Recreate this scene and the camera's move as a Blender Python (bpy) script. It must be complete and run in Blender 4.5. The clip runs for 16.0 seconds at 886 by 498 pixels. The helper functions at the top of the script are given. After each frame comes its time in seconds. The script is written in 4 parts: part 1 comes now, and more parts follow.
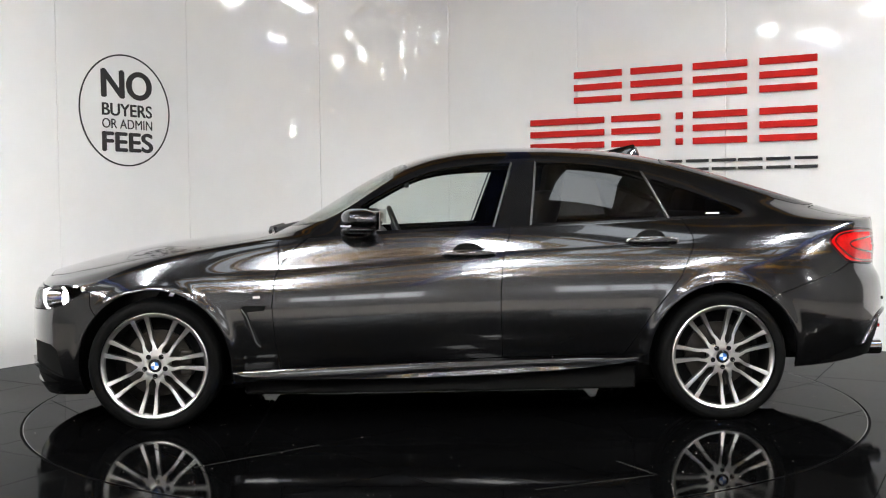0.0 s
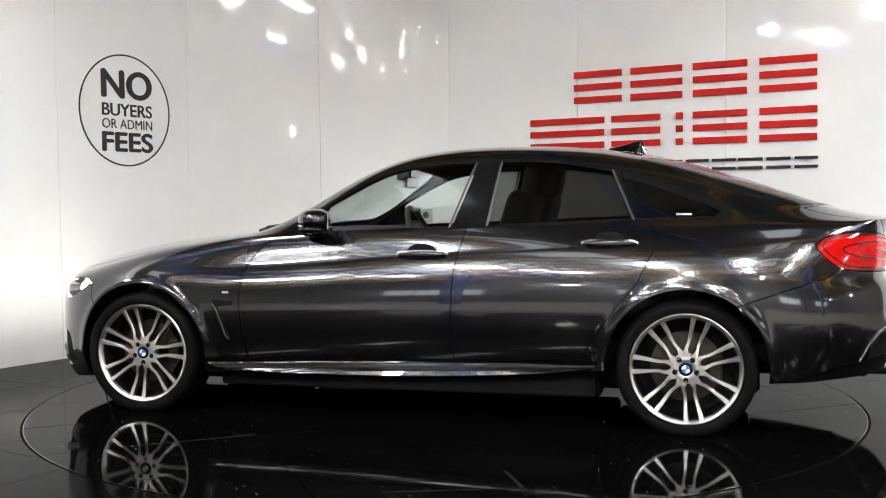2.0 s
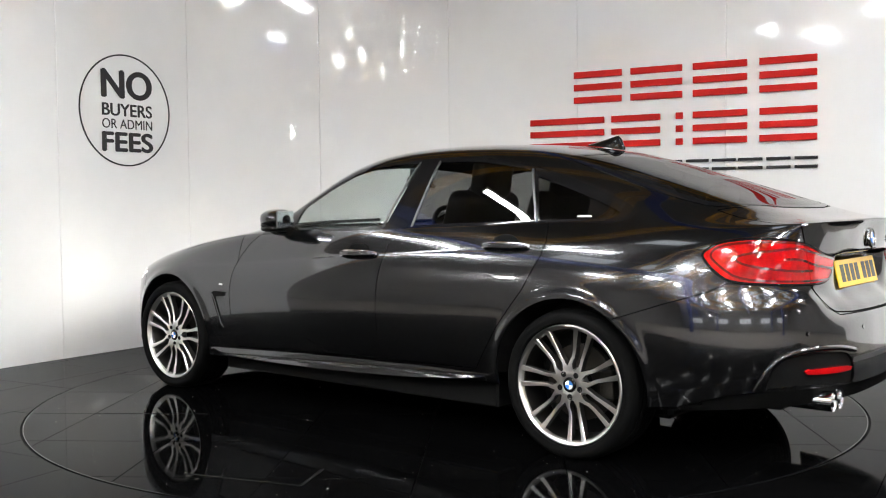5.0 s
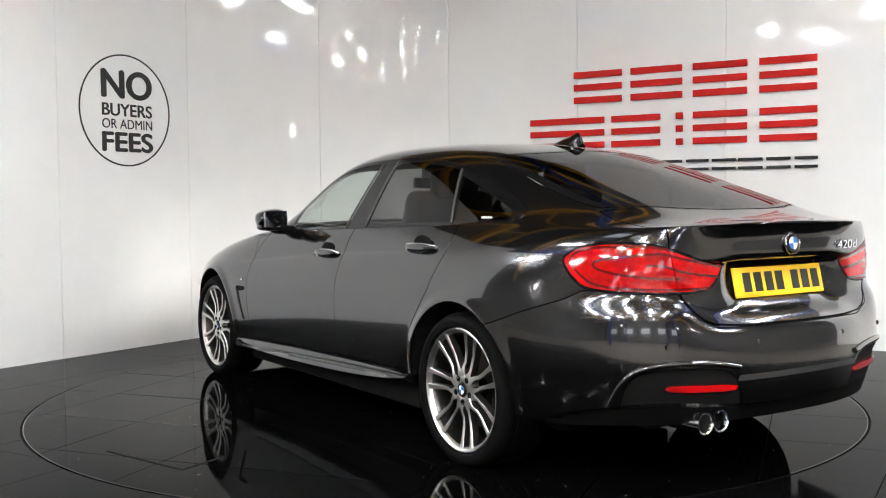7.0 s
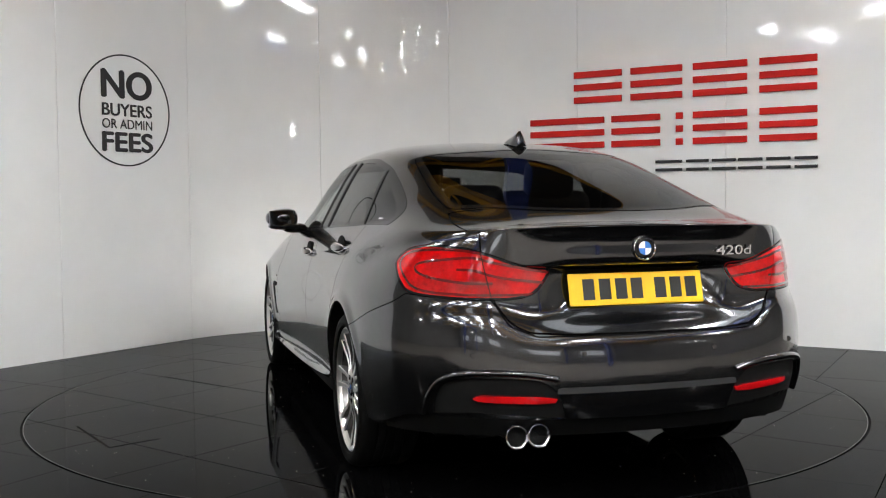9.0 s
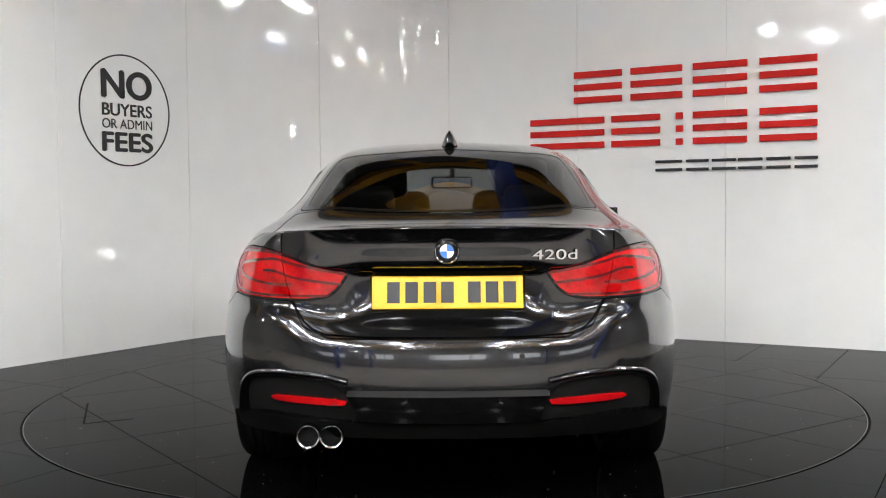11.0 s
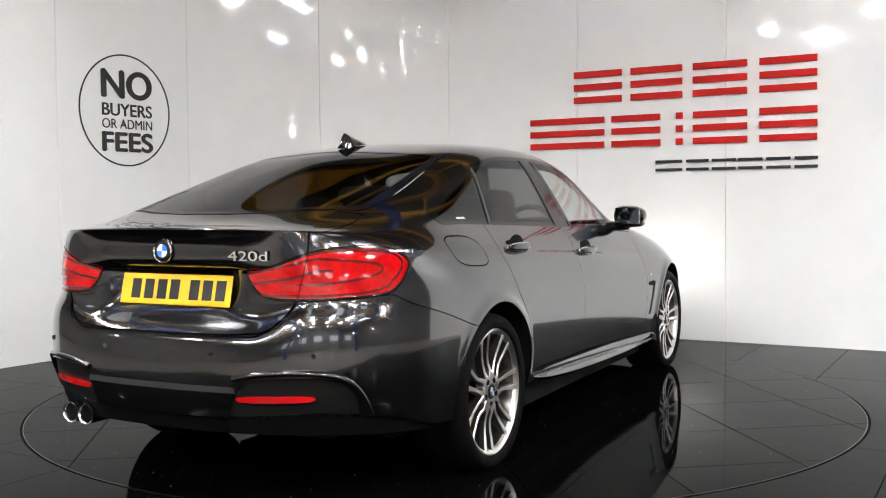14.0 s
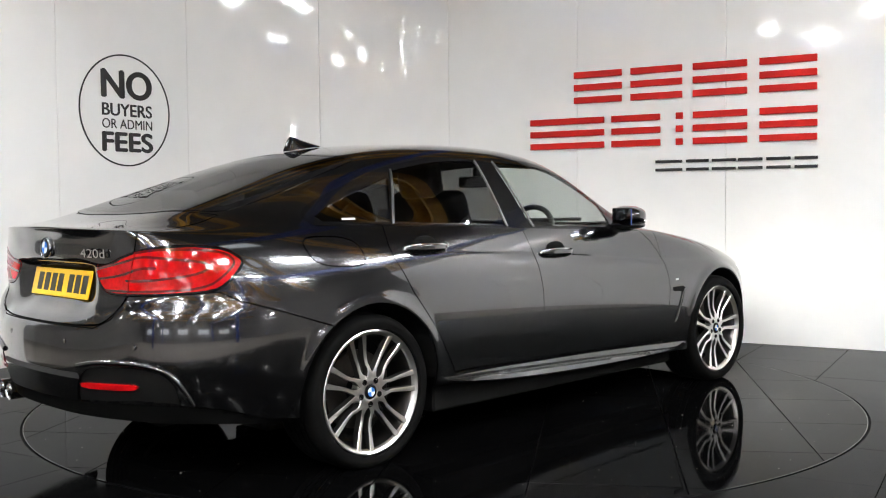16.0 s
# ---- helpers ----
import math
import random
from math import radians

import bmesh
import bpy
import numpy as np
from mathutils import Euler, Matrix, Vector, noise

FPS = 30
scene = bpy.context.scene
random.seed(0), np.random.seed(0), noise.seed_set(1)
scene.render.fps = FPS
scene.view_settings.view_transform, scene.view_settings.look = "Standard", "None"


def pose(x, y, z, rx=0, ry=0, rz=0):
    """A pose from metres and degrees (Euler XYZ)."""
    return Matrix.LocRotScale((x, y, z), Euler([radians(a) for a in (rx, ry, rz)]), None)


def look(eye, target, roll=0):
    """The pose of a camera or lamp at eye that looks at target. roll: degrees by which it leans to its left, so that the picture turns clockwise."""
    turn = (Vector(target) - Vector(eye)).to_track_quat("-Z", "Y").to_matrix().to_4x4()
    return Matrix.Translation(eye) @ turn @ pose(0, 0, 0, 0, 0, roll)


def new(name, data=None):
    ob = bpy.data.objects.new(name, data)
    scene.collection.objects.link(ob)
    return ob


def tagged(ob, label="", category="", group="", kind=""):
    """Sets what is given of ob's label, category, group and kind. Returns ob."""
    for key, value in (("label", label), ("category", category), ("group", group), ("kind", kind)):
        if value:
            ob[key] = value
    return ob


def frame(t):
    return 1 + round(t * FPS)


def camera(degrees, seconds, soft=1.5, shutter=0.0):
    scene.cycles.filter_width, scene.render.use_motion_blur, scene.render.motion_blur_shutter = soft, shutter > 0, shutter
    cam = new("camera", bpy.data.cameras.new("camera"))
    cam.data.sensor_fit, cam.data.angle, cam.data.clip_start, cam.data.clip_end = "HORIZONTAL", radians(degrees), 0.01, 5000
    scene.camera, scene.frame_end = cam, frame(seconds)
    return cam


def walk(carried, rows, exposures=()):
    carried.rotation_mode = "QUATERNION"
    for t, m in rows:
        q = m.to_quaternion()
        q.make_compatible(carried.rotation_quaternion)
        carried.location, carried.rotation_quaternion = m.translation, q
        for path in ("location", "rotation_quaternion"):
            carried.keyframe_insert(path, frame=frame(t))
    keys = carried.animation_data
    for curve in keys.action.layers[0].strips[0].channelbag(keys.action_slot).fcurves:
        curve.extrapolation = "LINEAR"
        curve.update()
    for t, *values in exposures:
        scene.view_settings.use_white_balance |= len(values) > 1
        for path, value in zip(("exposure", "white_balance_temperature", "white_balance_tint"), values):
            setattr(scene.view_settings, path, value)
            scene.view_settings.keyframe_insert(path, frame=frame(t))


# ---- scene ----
EYE = (-0.0038, -5.7148, 1.0886)
PITCH = radians(-2.58)
cam = camera(47.89, 16.0, soft=1.1)
VIEW = look(EYE, (EYE[0], EYE[1] + math.cos(PITCH), EYE[2] + math.sin(PITCH)), -0.536)
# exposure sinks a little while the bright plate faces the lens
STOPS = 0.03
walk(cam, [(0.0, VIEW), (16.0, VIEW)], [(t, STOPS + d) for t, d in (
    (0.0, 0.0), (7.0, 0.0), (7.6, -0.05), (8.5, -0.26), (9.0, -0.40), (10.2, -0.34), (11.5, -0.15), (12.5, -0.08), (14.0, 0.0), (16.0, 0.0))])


def heading(t):
    """The turntable's angle in degrees at t seconds."""
    u = (t - 8) / 8
    return 183.52 - 8.580 * t - 1.0215 * u * u - 0.0263 * u * (u * u - 1)


# ---- light ----
world = bpy.data.worlds.new("world")
scene.world = world
world.use_nodes = True
world.node_tree.nodes["Background"].inputs[0].default_value = (0.9, 0.95, 1.0, 1)
world.node_tree.nodes["Background"].inputs[1].default_value = 0.02
# ---- materials ----
def surface(name, col, rough=0.5, metal=0.0, coat=0.0, vary=0.15, scale=6.0, fine=80.0, bump=0.0, rough_vary=0.08, spec=0.5):
    """A principled surface with colour, gloss and relief that vary at two scales."""
    m = bpy.data.materials.new(name)
    m.use_nodes = True
    nt = m.node_tree
    b = nt.nodes["Principled BSDF"]
    co = nt.nodes.new("ShaderNodeTexCoord")
    big, small = nt.nodes.new("ShaderNodeTexNoise"), nt.nodes.new("ShaderNodeTexNoise")
    for node, sc in ((big, scale), (small, fine)):
        node.inputs["Scale"].default_value = sc
        node.inputs["Detail"].default_value = 4
        nt.links.new(co.outputs["Object"], node.inputs["Vector"])
    both = nt.nodes.new("ShaderNodeMix")
    both.inputs[0].default_value = 0.4
    nt.links.new(big.outputs["Fac"], both.inputs[2])
    nt.links.new(small.outputs["Fac"], both.inputs[3])
    ramp = nt.nodes.new("ShaderNodeMapRange")
    ramp.inputs[1].default_value, ramp.inputs[2].default_value = 0.3, 0.7
    ramp.inputs[3].default_value, ramp.inputs[4].default_value = 1 - vary, 1 + vary
    nt.links.new(both.outputs[0], ramp.inputs[0])
    tone = nt.nodes.new("ShaderNodeVectorMath")
    tone.operation = "SCALE"
    tone.inputs[0].default_value = col
    nt.links.new(ramp.outputs[0], tone.inputs["Scale"])
    nt.links.new(tone.outputs[0], b.inputs["Base Color"])
    rr = nt.nodes.new("ShaderNodeMapRange")
    rr.inputs[1].default_value, rr.inputs[2].default_value = 0.3, 0.7
    rr.inputs[3].default_value, rr.inputs[4].default_value = max(0.0, rough - rough_vary * rough), rough + rough_vary * rough
    nt.links.new(big.outputs["Fac"], rr.inputs[0])
    nt.links.new(rr.outputs[0], b.inputs["Roughness"])
    b.inputs["Metallic"].default_value = metal
    b.inputs["Coat Weight"].default_value = coat
    b.inputs["Coat Roughness"].default_value = 0.02
    b.inputs["Specular IOR Level"].default_value = spec
    if bump:
        bp = nt.nodes.new("ShaderNodeBump")
        bp.inputs["Strength"].default_value = bump
        bp.inputs["Distance"].default_value = 0.002
        nt.links.new(small.outputs["Fac"], bp.inputs["Height"])
        nt.links.new(bp.outputs[0], b.inputs["Normal"])
    return m


def glass(name, tint, straight=0.045):
    """A thin pane: tinted see-through with a mirror-like gloss that grows towards grazing."""
    m = bpy.data.materials.new(name)
    m.use_nodes = True
    nt = m.node_tree
    nt.nodes.remove(nt.nodes["Principled BSDF"])
    see, shine, mix, facing, power, gain = (nt.nodes.new("ShaderNode" + n) for n in ("BsdfTransparent", "BsdfGlossy", "MixShader", "LayerWeight", "Math", "MapRange"))
    see.inputs[0].default_value = (*tint, 1)
    shine.inputs["Roughness"].default_value = 0.01
    facing.inputs[0].default_value = 0.5
    power.operation = "POWER"
    power.inputs[1].default_value = 5.0
    gain.inputs[3].default_value = straight
    nt.links.new(facing.outputs["Facing"], power.inputs[0])
    nt.links.new(power.outputs[0], gain.inputs[0])
    nt.links.new(gain.outputs[0], mix.inputs[0])
    nt.links.new(see.outputs[0], mix.inputs[1])
    nt.links.new(shine.outputs[0], mix.inputs[2])
    nt.links.new(mix.outputs[0], nt.nodes["Material Output"].inputs[0])
    return m


def glow(name, col, strength):
    m = bpy.data.materials.new(name)
    m.use_nodes = True
    b = m.node_tree.nodes["Principled BSDF"]
    b.inputs["Base Color"].default_value = (*col, 1)
    b.inputs["Emission Color"].default_value = (*col, 1)
    b.inputs["Emission Strength"].default_value = strength
    return m


PAINT = surface("metallic_grey_paint", (0.044, 0.044, 0.047), 0.165, 0.95, 1.0, 0.06, 3.0, 60.0)
GLOSS_BLACK = surface("gloss_black", (0.005, 0.005, 0.0055), 0.10, 0, 0.15, 0.2, spec=0.35)
INNER = surface("black_inner", (0.004, 0.004, 0.004), 0.8, spec=0.1)
LINER = surface("headliner_cloth", (0.05, 0.046, 0.042), 0.9, fine=300, bump=0.2)
SATIN_GREY = surface("satin_grey", (0.11, 0.11, 0.11), 0.35, 0.8)
CHROME = surface("chrome", (0.75, 0.75, 0.76), 0.08, 1.0, vary=0.03)
ALLOY = surface("machined_alloy", (0.74, 0.72, 0.69), 0.30, 1.0, 0.3, 0.06, 20, 400)
# silver of the wheel barrel, darkened for the shade inside the wheel
ALLOY_BARREL = surface("shaded_alloy_barrel", (0.13, 0.125, 0.12), 0.30, 1.0, 0.3, 0.1, 20, 200)
ALLOY_DARK = surface("dark_alloy", (0.09, 0.087, 0.083), 0.35, 0.9, 0.3, 0.1, 20, 200)
RUBBER = surface("tyre_rubber", (0.005, 0.005, 0.005), 0.5, vary=0.3, fine=120, bump=0.15, spec=0.02)
STEEL = surface("brake_steel", (0.06, 0.054, 0.048), 0.45, 1.0, vary=0.2)
LEATHER = surface("black_leather", (0.012, 0.012, 0.013), 0.45, fine=200, bump=0.3)
PLASTIC = surface("black_plastic", (0.015, 0.015, 0.016), 0.5, fine=300, bump=0.2)
RED_GLASS = surface("red_reflector", (0.35, 0.004, 0.006), 0.15, 0, 1.0, 0.15, 20, 200)
TAIL_LENS = surface("red_lamp_lens", (0.40, 0.0014, 0.0024), 0.08, 0, 0.15, 0.45, 14, 60)
TAIL_BAND = surface("dark_red_light_band", (0.10, 0.0012, 0.0018), 0.12, 0, 1.0, 0.2, 20, 100)
PLATE_YELLOW = surface("plate_yellow", (0.80, 0.47, 0.012), 0.35, 0, 0.3, 0.03)
PLATE_BLACK = surface("plate_black", (0.01, 0.01, 0.01), 0.4)
BADGE_BLUE = surface("badge_blue", (0.04, 0.16, 0.5), 0.15, 0, 1.0, 0.05)
BADGE_WHITE = surface("badge_white", (0.75, 0.75, 0.75), 0.15, 0, 1.0, 0.05)
CLEAR_GLASS = glass("clear_glass", (0.80, 0.84, 0.82))
TINT_GLASS = glass("tinted_glass", (0.20, 0.20, 0.20), 0.07)
LENS = glass("lamp_lens", (0.95, 0.95, 0.95))
MIRROR_GLASS = surface("mirror_glass", (0.6, 0.62, 0.64), 0.02, 1.0, vary=0.02)
HEADLAMP = glow("headlamp_glow", (1.0, 0.97, 0.88), 150.0)
DAY_RING = glow("day_light_ring", (1.0, 0.98, 0.95), 4.0)
ROOFLIGHT = glow("rooflight_daylight", (0.88, 0.95, 1.0), 3.0)
WINDOW_GLOW = glow("hall_window_daylight", (0.92, 0.96, 1.0), 4.0)
# tinted glass darkened further for the unlit cabin behind the quarter window
QUARTER_GLASS = glass("cabin_shade_glass", (0.07, 0.068, 0.066), 0.07)
DUST = surface("pale_dust", (0.38, 0.36, 0.33), 0.8)
TUBE = glow("tube_glow", (0.97, 0.985, 0.975), 165.0)
FLOOD = glow("flood_glow", (1.0, 0.97, 0.92), 130.0)
WALL_WHITE = surface("gloss_white_panel", (0.83, 0.83, 0.825), 0.055, 0, 0.0, 0.03, 1.2, 5.0, 0.0, 0.3, 0.36)
FLOOR_TILE = surface("black_polished_tile", (0.002, 0.002, 0.0021), 0.085, 0, 0, 0.35, 2.5, 60, 0.0, 0.5, 0.012)
TABLE_TILE = surface("turntable_tile", (0.0015, 0.0015, 0.0016), 0.04, 0, 0, 0.35, 2.5, 60, 0.0, 0.5, 0.012)
JOINT = surface("tile_joint", (0.006, 0.006, 0.006), 0.8, spec=0.1)
SIGN_RED = surface("sign_red", (0.53, 0.012, 0.009), 0.5, vary=0.05, spec=0.2)
SIGN_BLACK = surface("sign_black", (0.010, 0.010, 0.011), 0.35)
HALL_WALL = surface("hall_grey_wall", (0.22, 0.213, 0.206), 0.7, vary=0.2, scale=1, fine=9)
HALL_FLOOR = surface("brown_grey_concrete", (0.20, 0.18, 0.16), 0.55, vary=0.2, scale=0.8, fine=30, spec=0.3)
HALL_ROOF = surface("dark_roof_sheet", (0.12, 0.112, 0.105), 0.75, vary=0.25, scale=1, fine=9)
BEAM_YELLOW = surface("yellow_steel_paint", (0.55, 0.27, 0.02), 0.45, vary=0.15)
BEAM_BLUE = surface("blue_steel_paint", (0.01, 0.04, 0.25), 0.4, vary=0.15)
FITTING = surface("white_light_fitting", (0.7, 0.7, 0.7), 0.4)


# ---- mesh helpers ----
def part(name, bm, material, parent=None, label="", smooth=False):
    me = bpy.data.meshes.new(name)
    bmesh.ops.recalc_face_normals(bm, faces=bm.faces)
    bm.to_mesh(me)
    bm.free()
    me.materials.append(material)
    if smooth:
        me.polygons.foreach_set("use_smooth", [True] * len(me.polygons))
        me.set_sharp_from_angle(angle=radians(40))
    ob = new(name, me)
    ob.parent = parent
    if label:
        tagged(ob, label)
    return ob


def block(x0, x1, y0, y1, z0, z1, bevel=0.0, steps=2, m=None):
    bm = bmesh.new()
    bmesh.ops.create_cube(bm, size=1)
    for v in bm.verts:
        v.co = ((x0 + x1) / 2 + v.co.x * (x1 - x0), (y0 + y1) / 2 + v.co.y * (y1 - y0), (z0 + z1) / 2 + v.co.z * (z1 - z0))
    if bevel:
        bmesh.ops.bevel(bm, geom=bm.edges[:], offset=bevel, segments=steps, affect="EDGES", profile=0.5)
    if m is not None:
        bm.transform(m)
    return bm


def lathe(profile, segs=64, m=None):
    """Turn a profile of (radius, along) round the y axis."""
    bm = bmesh.new()
    rings = []
    for r, y in profile:
        rings.append([bm.verts.new((r * math.cos(2 * math.pi * i / segs), y, r * math.sin(2 * math.pi * i / segs))) for i in range(segs)])
    for a, b in zip(rings, rings[1:]):
        for i in range(segs):
            bm.faces.new((a[i], a[(i + 1) % segs], b[(i + 1) % segs], b[i]))
    bmesh.ops.remove_doubles(bm, verts=bm.verts, dist=1e-5)
    if m is not None:
        bm.transform(m)
    return bm


def prism(outline, depth, m):
    """A flat outline in x, z pushed out along y by depth."""
    bm = bmesh.new()
    a = [bm.verts.new((x, 0, z)) for x, z in outline]
    b = [bm.verts.new((x, depth, z)) for x, z in outline]
    bm.faces.new(a)
    bm.faces.new(b[::-1])
    for i in range(len(a)):
        j = (i + 1) % len(a)
        bm.faces.new((a[i], b[i], b[j], a[j]))
    bm.transform(m)
    return bm


def tube_path(points, radius, segs=12):
    bm = bmesh.new()
    rings = []
    for i, p in enumerate(points):
        p = Vector(p)
        d = (Vector(points[min(i + 1, len(points) - 1)]) - Vector(points[max(i - 1, 0)])).normalized()
        q = d.to_track_quat("Z", "Y")
        rings.append([bm.verts.new(p + q @ Vector((radius * math.cos(a), radius * math.sin(a), 0))) for a in [2 * math.pi * k / segs for k in range(segs)]])
    for a, b in zip(rings, rings[1:]):
        for i in range(segs):
            bm.faces.new((a[i], a[(i + 1) % segs], b[(i + 1) % segs], b[i]))
    for ring in (rings[0], rings[-1]):
        bm.faces.new(ring)
    return bm


def words(name, text, size, material, m, parent=None, depth=0.002, wide=None):
    """Lettering with the built-in font as a mesh, fitted to a width if one is given."""
    cu = bpy.data.curves.new(name, "FONT")
    cu.body, cu.size, cu.extrude, cu.align_x, cu.align_y = text, size, depth, "CENTER", "CENTER"
    tmp = new(name, cu)
    bpy.context.view_layer.update()
    me = bpy.data.meshes.new_from_object(tmp.evaluated_get(bpy.context.evaluated_depsgraph_get()))
    bpy.data.objects.remove(tmp)
    co = np.array([v.co for v in me.vertices])
    lo, hi = co.min(0), co.max(0)
    if wide:
        sx, sy = wide[0] / (hi[0] - lo[0]), wide[1] / (hi[1] - lo[1])
        for v in me.vertices:
            v.co.x, v.co.y = (v.co.x - (lo[0] + hi[0]) / 2) * sx, (v.co.y - (lo[1] + hi[1]) / 2) * sy
    me.materials.clear()
    me.materials.append(material)
    ob = new(name, me)
    ob.parent = parent
    ob.matrix_local = m
    return ob
# ---- room ----
CAR_X, CAR_Y = 0.0476, -0.0498

def bezier(p0, p1, p2, p3, n):
    return [tuple((1 - t) ** 3 * a + 3 * t * (1 - t) ** 2 * b + 3 * t * t * (1 - t) * c + t ** 3 * d for a, b, c, d in zip(p0, p1, p2, p3))
            for t in (i / n for i in range(n + 1))]


# plan of the white display wall: straight, a curved corner, straight; seams every 1.22 m
WALL_A, WALL_B = Vector((-2.07, 2.45)), Vector((0.06, 3.20))
DIR_A, DIR_B = Vector((0.551, 0.8345)), Vector((0.8686, -0.4955))
WALL_TOP = 3.68


def wall_point(run):
    """Plan point and way along the wall, run in metres from the first end of the curved corner."""
    if run <= 0:
        return WALL_A + DIR_A * run, DIR_A
    if run >= 2.44:
        return WALL_B + DIR_B * (run - 2.44), DIR_B
    pts = bezier(WALL_A, WALL_A + DIR_A * .65, WALL_B - DIR_B * .65, WALL_B, 64)
    k = run / 2.44 * 64
    i = min(63, int(k))
    a, b = Vector(pts[i]), Vector(pts[i + 1])
    return a + (b - a) * (k - i), (b - a).normalized()


def wall_panel(name, r0, r1, parent):
    bm = bmesh.new()
    n = max(1, round((r1 - r0) / 0.06)) if -0.1 < r0 < 2.4 else 2
    runs = [r0, r0 + .004] + [r0 + (r1 - r0) * i / n for i in range(1, n)] + [r1 - .004, r1]
    cols = []
    for run in runs:
        p, d = wall_point(run)
        nn = Vector((-d.y, d.x))
        f, b = p + nn * (0.0025 if run in (r0, r1) else 0.0), p + nn * 0.03
        cols.append([bm.verts.new((q.x, q.y, z)) for q, z in ((f, 0.0), (f, WALL_TOP), (b, WALL_TOP), (b, 0.0))])
    for a, b in zip(cols, cols[1:]):
        for k in range(4):
            bm.faces.new((a[k], b[k], b[(k + 1) % 4], a[(k + 1) % 4]))
    bm.faces.new(cols[0])
    bm.faces.new(cols[-1][::-1])
    ob = part(name, bm, WALL_WHITE, parent, smooth=True)
    ob.data.set_sharp_from_angle(angle=radians(10))
    return ob


wall = part("wall_north", block(-0.01, 0.01, 3.6, 3.62, 0, 0.02), JOINT)
bm = bmesh.new()
cols = []
for i in range(160):
    p, d = wall_point(-3.66 + i * 0.092)
    q = p + Vector((-d.y, d.x)) * 0.034
    r = p + Vector((-d.y, d.x)) * 0.10
    cols.append([bm.verts.new((v.x, v.y, z)) for v, z in ((q, 0.0), (q, WALL_TOP), (r, WALL_TOP), (r, 0.0))])
for a, b in zip(cols, cols[1:]):
    for k in range(4):
        bm.faces.new((a[k], b[k], b[(k + 1) % 4], a[(k + 1) % 4]))
old = wall.data
bm.to_mesh(old)
bm.free()
tagged(wall, "glossy white panelled display wall with a curved corner", "wall", kind="structure")
for i in range(-3, 9):
    r0 = i * 1.22
    wall_panel("wall_panel", r0 + 0.001, r0 + 1.219, wall)

# floor outside the turntable, in 0.6 m tiles
RIM = 2.252


def tile_grid(name, parent, material, inside, angle, phase, size, top, gap, extent, skip=None):
    """Square tiles cut to the turntable's circle, each a piece of its own."""
    rot = Matrix.Rotation(angle, 2)
    n = int(extent / size) + 1
    count = 0
    for i in range(-n, n):
        for j in range(-n, n):
            c = [rot @ Vector(((i + a) * size + phase[0], (j + b) * size + phase[1])) for a, b in ((0, 0), (1, 0), (1, 1), (0, 1))]
            mid = (c[0] + c[2]) / 2
            rad = [v.length for v in c]
            near = min(rad)
            if inside and near > RIM or (not inside and max(rad) < RIM) or (skip and skip(mid)):
                continue
            ring = []
            g = gap / 2
            for a, b in ((g, g), (size - g, g), (size - g, size - g), (g, size - g)):
                ring.append(rot @ Vector((i * size + a + phase[0], j * size + b + phase[1])))
            crossing = (max(rad) > RIM) if inside else (min(rad) < RIM + 0.02 or (mid.length < RIM + size))
            if crossing:
                ring = clip_round(ring, RIM - 0.008 if inside else RIM + 0.008, inside)
                if ring is None:
                    continue
            bm = bmesh.new()
            lift = random.uniform(-0.0003, 0.0003)
            tilt = Vector((random.uniform(-1, 1), random.uniform(-1, 1))) * 0.0006
            up = [bm.verts.new((v.x, v.y, top + lift + (v - mid).dot(tilt))) for v in ring]
            bot = [bm.verts.new((v.x, v.y, top - 0.012)) for v in ring]
            bm.faces.new(up)
            for k in range(len(ring)):
                q = (k + 1) % len(ring)
                bm.faces.new((up[k], bot[k], bot[q], up[q]))
            part(name, bm, material, parent)
            count += 1
    return count


def clip_round(ring, radius, inside):
    """The part of a convex tile inside or outside a circle about the origin."""
    pts = []
    n = len(ring)
    fine = []
    for k in range(n):
        a, b = ring[k], ring[(k + 1) % n]
        for t in range(24):
            fine.append(a + (b - a) * (t / 24))
    keep = [(v.length <= radius) == inside for v in fine]
    if not any(keep):
        return None
    if all(keep):
        return ring
    out = []
    m = len(fine)
    for k in range(m):
        v, w = fine[k], fine[(k + 1) % m]
        if keep[k]:
            if k % 24 == 0 or not keep[k - 1]:
                out.append(v)
        if keep[k] != keep[(k + 1) % m]:
            lo, hi = v, w
            for _ in range(20):
                mid = (lo + hi) / 2
                if ((mid.length <= radius) == inside) == keep[k]:
                    lo = mid
                else:
                    hi = mid
            out.append(lo.copy())
            out[-1] = (lo, keep[k])
    flat = []
    leave = None
    for v in out:
        if isinstance(v, tuple):
            p, leaving = v
            flat.append(p)
            if leaving:
                leave = len(flat) - 1
        else:
            flat.append(v)
    if leave is None:
        return None
    flat = flat[leave:] + flat[:leave]
    a, b = flat[0], flat[1]
    a0, b0 = math.atan2(a.y, a.x), math.atan2(b.y, b.x)
    d = (b0 - a0 + math.pi) % (2 * math.pi) - math.pi
    arc = [Vector((math.cos(a0 + d * t / 10), math.sin(a0 + d * t / 10))) * radius for t in range(1, 10)]
    ring = [flat[0]] + arc + flat[1:]
    return ring if len(ring) > 3 else None


bm = bmesh.new()
bmesh.ops.create_grid(bm, x_segments=1, y_segments=1, size=11)
bm.transform(Matrix.Translation((0, -4.2, -0.0125)))
floor = part("floor", bm, HALL_FLOOR)
tagged(floor, "black polished tiles laid on a plain concrete floor", "floor", kind="structure")

